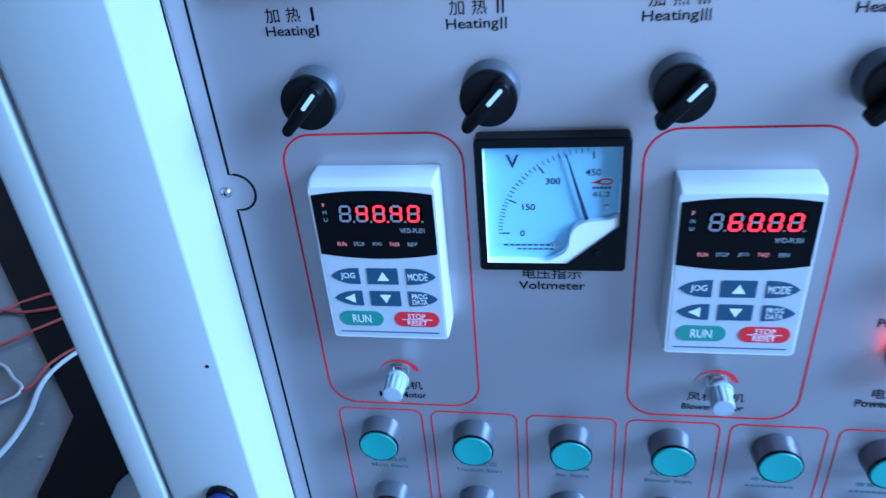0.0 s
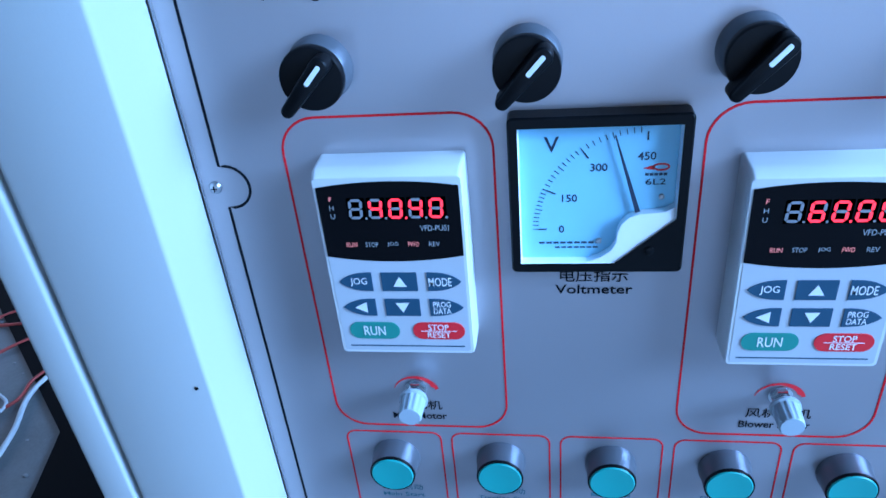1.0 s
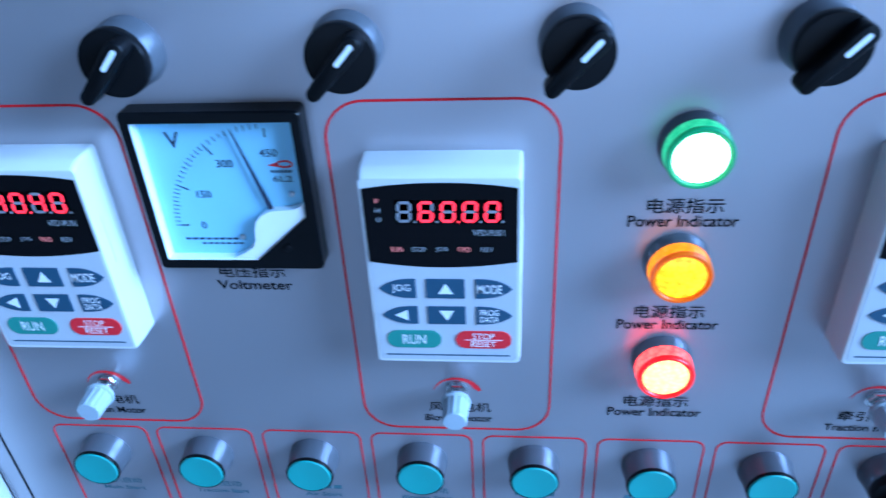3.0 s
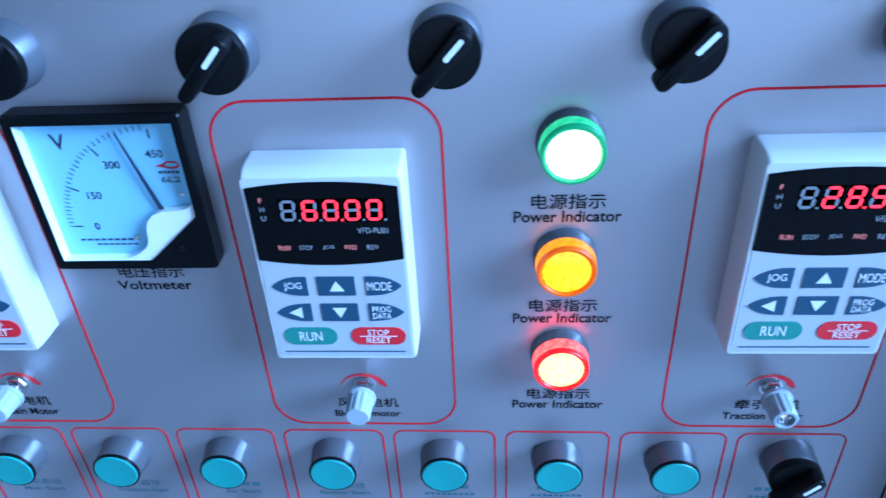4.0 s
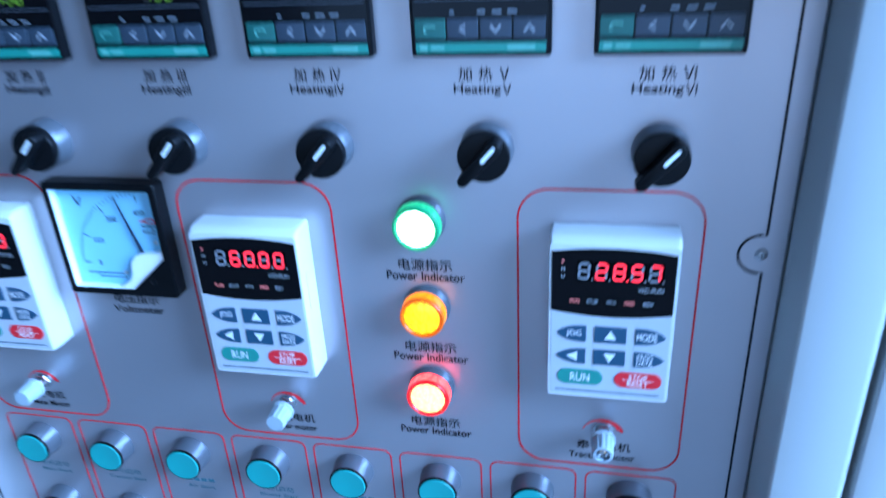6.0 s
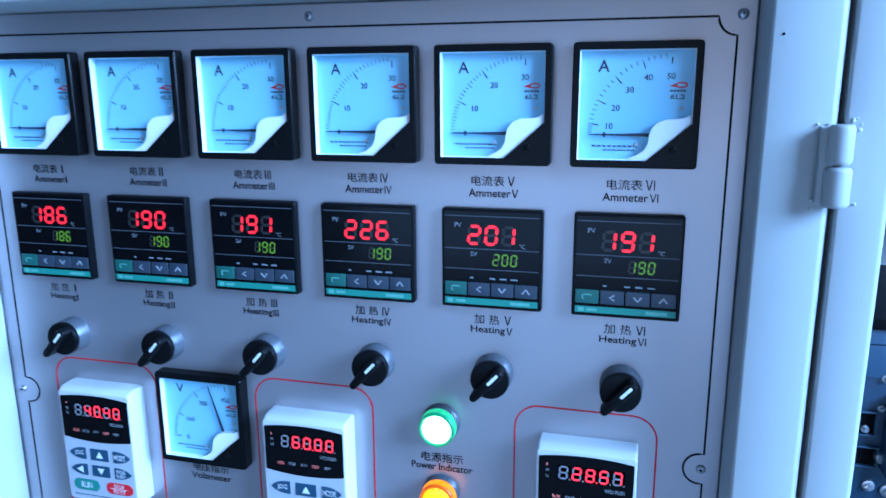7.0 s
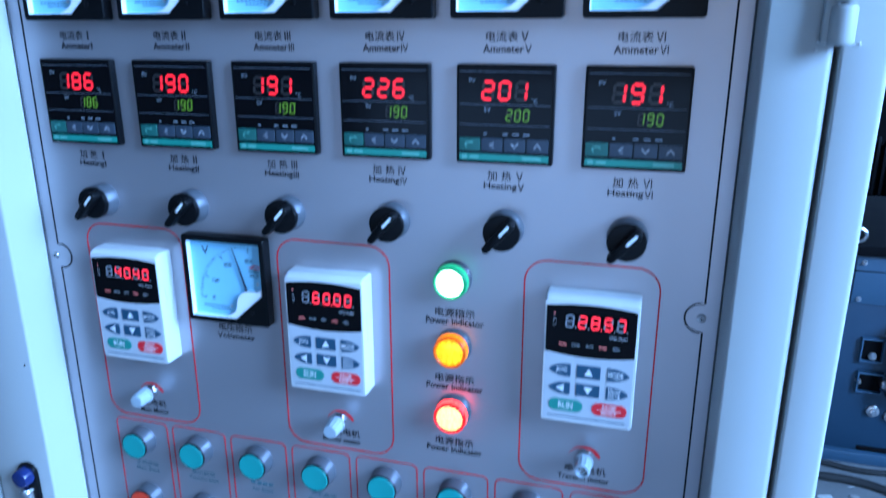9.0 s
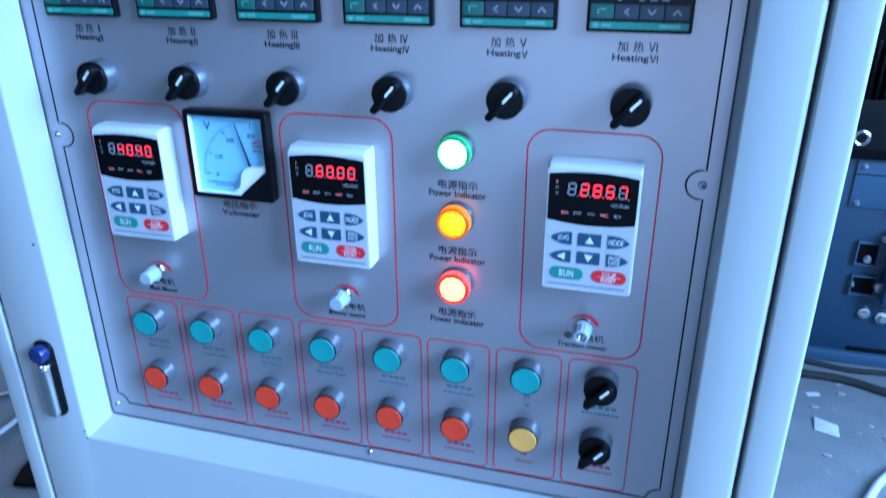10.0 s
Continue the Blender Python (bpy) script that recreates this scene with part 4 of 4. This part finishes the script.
KEY_Z = 1.3922
keypad(0.0395, KEY_Z + 0.0048, "4040", 2)
keypad(0.2322, KEY_Z, "6000", 2)
keypad(0.4500, KEY_Z + 0.0030, "2857", 2)

# ---- speed potentiometers ----


def pot(x, z, open_end):
    ob = thing("speed_knob", (x, 0, z), "small ribbed grey knob on bright spindle" + (", end cap missing" if open_end else ""), "knob", "speed knobs")
    part("washer", lathe(bmesh.new(), [(0.0062, 0.0003), (0.0062, -0.0010), (0.0055, -0.0013)], 24), M_CHROME, ob)
    part("nut", loft(bmesh.new(), [(disc(0.0052, 6), -0.001), (disc(0.0052, 6), -0.0035), (disc(0.0046, 6), -0.0040)]), M_CHROME, ob, "bright hexagon nut", smooth=25)
    part("spindle", lathe(bmesh.new(), [(0.0033, -0.003), (0.0033, -0.0100), (0.0030, -0.0110)], 20), M_CHROME, ob)
    bm = bmesh.new()
    n = 72
    def ribs(r, amp):
        return [((r + amp * (1 if k % 6 < 3 else -1)) * math.cos(2 * math.pi * k / n), (r + amp * (1 if k % 6 < 3 else -1)) * math.sin(2 * math.pi * k / n)) for k in range(n)]
    rings = [(disc(0.0078, n), -0.0095), (disc(0.0080, n), -0.0100), (disc(0.0080, n), -0.0112), (ribs(0.0068, 0.0002), -0.0118), (ribs(0.0063, 0.0002), -0.0235), (disc(0.0058, n), -0.0243)]
    if open_end:
        rings += [(disc(0.0046, n), -0.0244), (disc(0.0043, n), -0.0215)]
    loft(bm, rings)
    part("knob_cap", bm, M_POT, ob, "ribbed grey plastic cap", smooth=30)
    if open_end:
        part("collet", lathe(bmesh.new(), [(0.0032, -0.0218), (0.0032, -0.0232), (0.0020, -0.0238), (0.0008, -0.0228)], 18), M_CHROME, ob, "bright collet screw")
    return ob


for (x, _, _), o in zip(POTS, (False, False, True)):
    pot(x, 1.3005, o)

# ---- the workshop beyond the cabinet ----


def cable(name, pts, r, mat, label):
    cu = bpy.data.curves.new(name, "CURVE")
    cu.dimensions, cu.bevel_depth, cu.bevel_resolution, cu.resolution_u = "3D", r, 3, 8
    sp = cu.splines.new("BEZIER")
    sp.bezier_points.add(len(pts) - 1)
    for bp, p in zip(sp.bezier_points, pts):
        bp.co = p
        bp.handle_left_type = bp.handle_right_type = "AUTO"
    cu.materials.append(mat)
    return tagged(new(name, cu), label, "cable")


# thin black slab with an angular outline, flat on the floor
slab_bm = bmesh.new()
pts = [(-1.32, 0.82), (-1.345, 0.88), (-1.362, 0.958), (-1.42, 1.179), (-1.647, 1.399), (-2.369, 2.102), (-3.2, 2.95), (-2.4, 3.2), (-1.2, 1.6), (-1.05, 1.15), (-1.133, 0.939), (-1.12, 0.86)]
lo = [slab_bm.verts.new((x, y, 0)) for x, y in pts]
hi = [slab_bm.verts.new((x, y, 0.012)) for x, y in pts]
slab_bm.faces.new(hi[::-1]), slab_bm.faces.new(lo)
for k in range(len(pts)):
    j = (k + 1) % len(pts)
    slab_bm.faces.new((lo[k], hi[k], hi[j], lo[j]))
bmesh.ops.recalc_face_normals(slab_bm, faces=slab_bm.faces[:])
tagged(part("black_floor_slab", slab_bm, M_BLACK_STEEL, smooth=0), "thin black slab with an angular outline on the floor", "mat")
cable("red_cable", [(-2.35, 1.58, 0.01), (-2.090, 1.726, 0.010), (-2.035, 1.790, 0.010), (-1.90, 1.86, 0.02), (-1.7, 1.9, 0.02)], 0.007, M_RED_CABLE, "thin red cable trailing over the floor")
cable("red_cable", [(-2.4, 1.75, 0.01), (-2.080, 1.735, 0.010), (-1.979, 1.723, 0.012), (-1.80, 1.78, 0.02), (-1.6, 1.95, 0.02)], 0.007, M_RED_CABLE, "thin red cable trailing over the floor")
cable("red_cable", [(-2.15, 1.40, 0.01), (-1.939, 1.519, 0.010), (-1.862, 1.608, 0.012), (-1.70, 1.75, 0.02), (-1.5, 1.9, 0.02)], 0.006, M_RED_CABLE, "thin red cable trailing over the floor")
cable("red_cable", [(-1.83, 1.14, 0.01), (-1.700, 1.262, 0.010), (-1.663, 1.322, 0.010), (-1.668, 1.420, 0.012), (-1.5, 1.65, 0.02)], 0.006, M_RED_CABLE, "thin red cable trailing over the floor")
cable("white_cable", [(-1.62, 0.80, 0.012), (-1.563, 1.006, 0.012), (-1.575, 1.152, 0.012), (-1.631, 1.380, 0.014), (-1.5, 1.65, 0.02)], 0.009, M_WHITE_CABLE, "white cable trailing over the floor")
cable("white_cable", [(-1.95, 1.05, 0.012), (-1.721, 1.221, 0.012), (-1.685, 1.280, 0.012), (-1.757, 1.346, 0.012), (-1.864, 1.416, 0.012), (-2.2, 1.42, 0.012)], 0.006, M_WHITE_CABLE, "thin grey-white cable looped on the floor")
bm = bmesh.new()
rng = random.Random(4)
for k in range(60):
    x, y, r = rng.uniform(-2.4, -1.3), rng.uniform(0.9, 2.2), rng.uniform(0.003, 0.011)
    bmesh.ops.create_icosphere(bm, subdivisions=1, radius=r, matrix=Matrix.Translation((x, y, r * 0.3)) @ Matrix.Diagonal((1.4, 1, 0.5, 1)))
for k in range(70):
    x, y, r = rng.uniform(0.85, 1.5), rng.uniform(1.5, 2.5), rng.uniform(0.003, 0.012)
    bmesh.ops.create_icosphere(bm, subdivisions=1, radius=r, matrix=Matrix.Translation((x, y, r * 0.3)) @ Matrix.Diagonal((1.6, 1, 0.4, 1)))
tagged(part("floor_debris", bm, M_DEBRIS, smooth=0), "small scraps and crumbs scattered over the floor", "debris", kind="stuff")

# dark blue machine standing to one side behind the cabinet
machine = thing("blue_machine", (1.20, 2.30, 0), "dark blue enamelled machine housing with bolted panels", "machine")
part("housing", soft_box(bmesh.new(), 0.0, 1.3, 0.0, 0.8, 0.05, 0.845, 0.010), M_MACHINE, machine)
part("base_frame", soft_box(bmesh.new(), -0.03, 1.36, -0.02, 0.9, 0.0, 0.05, 0.006), M_MACHINE_PALE, machine, "faded blue base frame")
part("top_plate", soft_box(bmesh.new(), -0.03, 1.34, -0.04, 0.85, 0.845, 0.885, 0.006), M_BLACK_STEEL, machine, "dark steel top plate")
part("upper_panel", soft_box(bmesh.new(), 0.035, 0.62, -0.010, 0.0, 0.655, 0.840, 0.003), M_MACHINE_PALE, machine, "faded blue upper panel")
part("cover_seam", soft_box(bmesh.new(), 0.035, 0.62, -0.0115, 0.0, 0.780, 0.784, 0.001), M_BLACK_STEEL, machine, "dark seam across the panel")
for x0, x1, z0, z1 in ((0.095, 0.175, 0.430, 0.526), (0.100, 0.192, 0.305, 0.388)):
    pocket = part("pocket_frame", frame_ring(bmesh.new(), (x0, x1, z0, z1), (x0 + 0.006, x1 - 0.006, z0 + 0.006, z1 - 0.006), -0.020, 0.0, 0.003, 0.002, 0.002), M_MACHINE_PALE, machine, "blue frame of a shallow pocket")
    part("pocket_floor", soft_box(bmesh.new(), x0 + 0.006, x1 - 0.006, -0.003, 0.0, z0 + 0.006, z1 - 0.006, 0.0005), M_BLACK_STEEL, pocket, "oily black pocket")
part("motor_cover", soft_box(bmesh.new(), 0.200, 0.46, -0.09, 0.0, 0.300, 0.600, 0.012), M_MACHINE, machine, "dark blue motor cover")
part("flange", lathe(bmesh.new(), [(0.022, 0.0), (0.022, -0.030), (0.018, -0.036), (0.010, -0.036)], 18, 0.200, 0.352), M_STEEL, machine, "bright round flange")
for x, z, r in ((0.140, 0.454, 0.009), (0.108, 0.349, 0.006), (0.175, 0.228, 0.014), (0.241, 0.215, 0.016), (0.188, 0.655, 0.010), (0.185, 0.540, 0.008), (0.06, 0.815, 0.006), (0.06, 0.675, 0.006)):
    bolt = part("bolt", loft(bmesh.new(), [(disc(r, 6, x, z), 0.0), (disc(r, 6, x, z), -0.024), (disc(r * 0.8, 6, x, z), -0.028)]), M_STEEL, machine, "bright bolt head", smooth=20)
    part("washer", lathe(bmesh.new(), [(r * 1.6, 0.0), (r * 1.6, -0.012), (r * 1.4, -0.0135)], 16, x, z), M_STEEL, bolt)
part("vent_slot", soft_box(bmesh.new(), 0.144, 0.300, -0.004, 0.0, 0.054, 0.074, 0.002), M_BLACK_STEEL, machine, "black vent slot")
part("side_strip", soft_box(bmesh.new(), -0.09, 0.0, 0.0, 0.30, 0.05, 0.845, 0.004), M_BLACK_STEEL, machine, "black side guard")
for z in (0.40, 0.47):
    part("guard_clip", soft_box(bmesh.new(), -0.040, -0.022, -0.006, 0.0, z, z + 0.014, 0.001), M_STEEL, machine, "small bright clip")
ring = bmesh.new()
for k in range(20):
    for j in range(8):
        a, b = 2 * math.pi * k / 20, 2 * math.pi * j / 8
        ring.verts.new(((0.024 + 0.006 * math.cos(b)) * math.cos(a), 0.006 * math.sin(b), (0.024 + 0.006 * math.cos(b)) * math.sin(a)))
ring.verts.ensure_lookup_table()
for k in range(20):
    for j in range(8):
        ring.faces.new((ring.verts[k * 8 + j], ring.verts[((k + 1) % 20) * 8 + j], ring.verts[((k + 1) % 20) * 8 + (j + 1) % 8], ring.verts[k * 8 + (j + 1) % 8]))
part("lifting_eye", ring, M_STEEL, machine, "steel lifting eye", (0.030, 0.0, 0.912))

pulley = thing("belt_pulley", (1.78, 4.4, 0), "black ribbed belt pulley on a stand", "pulley")
prof = [(0.05, 0.12)]
for k in range(6):
    y = 0.10 - k * 0.04
    prof += [(0.24, y), (0.24, y - 0.012), (0.19, y - 0.022), (0.19, y - 0.028)]
prof += [(0.24, -0.14), (0.05, -0.15)]
pw = lathe(bmesh.new(), prof, 40)
bmesh.ops.transform(pw, matrix=Matrix.Rotation(radians(75), 4, "Z"), verts=pw.verts)
part("wheel", pw, M_BLACK_STEEL, pulley, "black ribbed wheel", (0, 0, 0.75), smooth=25)
part("stand", soft_box(bmesh.new(), -0.06, 0.06, -0.06, 0.06, 0, 0.75, 0.006), M_BLACK_STEEL, pulley)

dark = thing("dark_machine", (1.6, 9.5, 0), "large dark machine at the far side of the workshop", "machine")
part("body", soft_box(bmesh.new(), 0, 3.2, 0, 1.5, 0.1, 1.7, 0.03), M_BLACK_STEEL, dark)
part("bed", soft_box(bmesh.new(), -0.1, 3.3, -0.2, 1.6, 0, 0.12, 0.01), M_MACHINE, dark)

sheet = bmesh.new()
vs = [sheet.verts.new(p) for p in ((0, 0, 0.003), (0.075, -0.03, 0.006), (0.085, 0.045, 0.003), (0.01, 0.07, 0.009), (0.043, 0.022, 0.014))]
for a, b in ((0, 1), (1, 2), (2, 3), (3, 0)):
    sheet.faces.new((vs[a], vs[b], vs[4]))
paper = part("paper_scrap", sheet, M_PAPER, at=(1.158, 1.790, 0), smooth=0)
so = paper.modifiers.new("thickness", "SOLIDIFY")
so.thickness = 0.001
tagged(paper, "crumpled white paper scrap on the concrete floor", "paper")
cable("floor_hose", [(0.6, 2.16, 0.016), (1.187, 2.137, 0.016), (1.332, 2.125, 0.016), (1.452, 2.078, 0.016), (2.0, 1.95, 0.016)], 0.016, M_RUBBER, "black rubber hose lying on the floor")
cable("white_hose", [(1.12, 1.20, 0.013), (1.266, 1.477, 0.013), (1.310, 1.550, 0.013), (1.40, 1.64, 0.013), (1.8, 1.75, 0.013)], 0.013, M_WHITE_CABLE, "white plastic hose lying on the floor")
scrap = part("paper_scrap", slab(bmesh.new(), 0.05, 0.022, 0.004, 0.0, -0.002, 0.0005), M_PAPER, at=(1.191, 2.021, 0.0))
scrap.rotation_euler = (radians(-90), 0, radians(20))
tagged(scrap, "small white paper offcut on the concrete floor", "paper")
cable("black_lead", [(0.8, 2.26, 0.012), (1.20, 2.24, 0.012), (1.36, 2.215, 0.012), (1.50, 2.225, 0.012), (2.1, 2.15, 0.012)], 0.011, M_RUBBER, "black rubber lead beside the machine base")
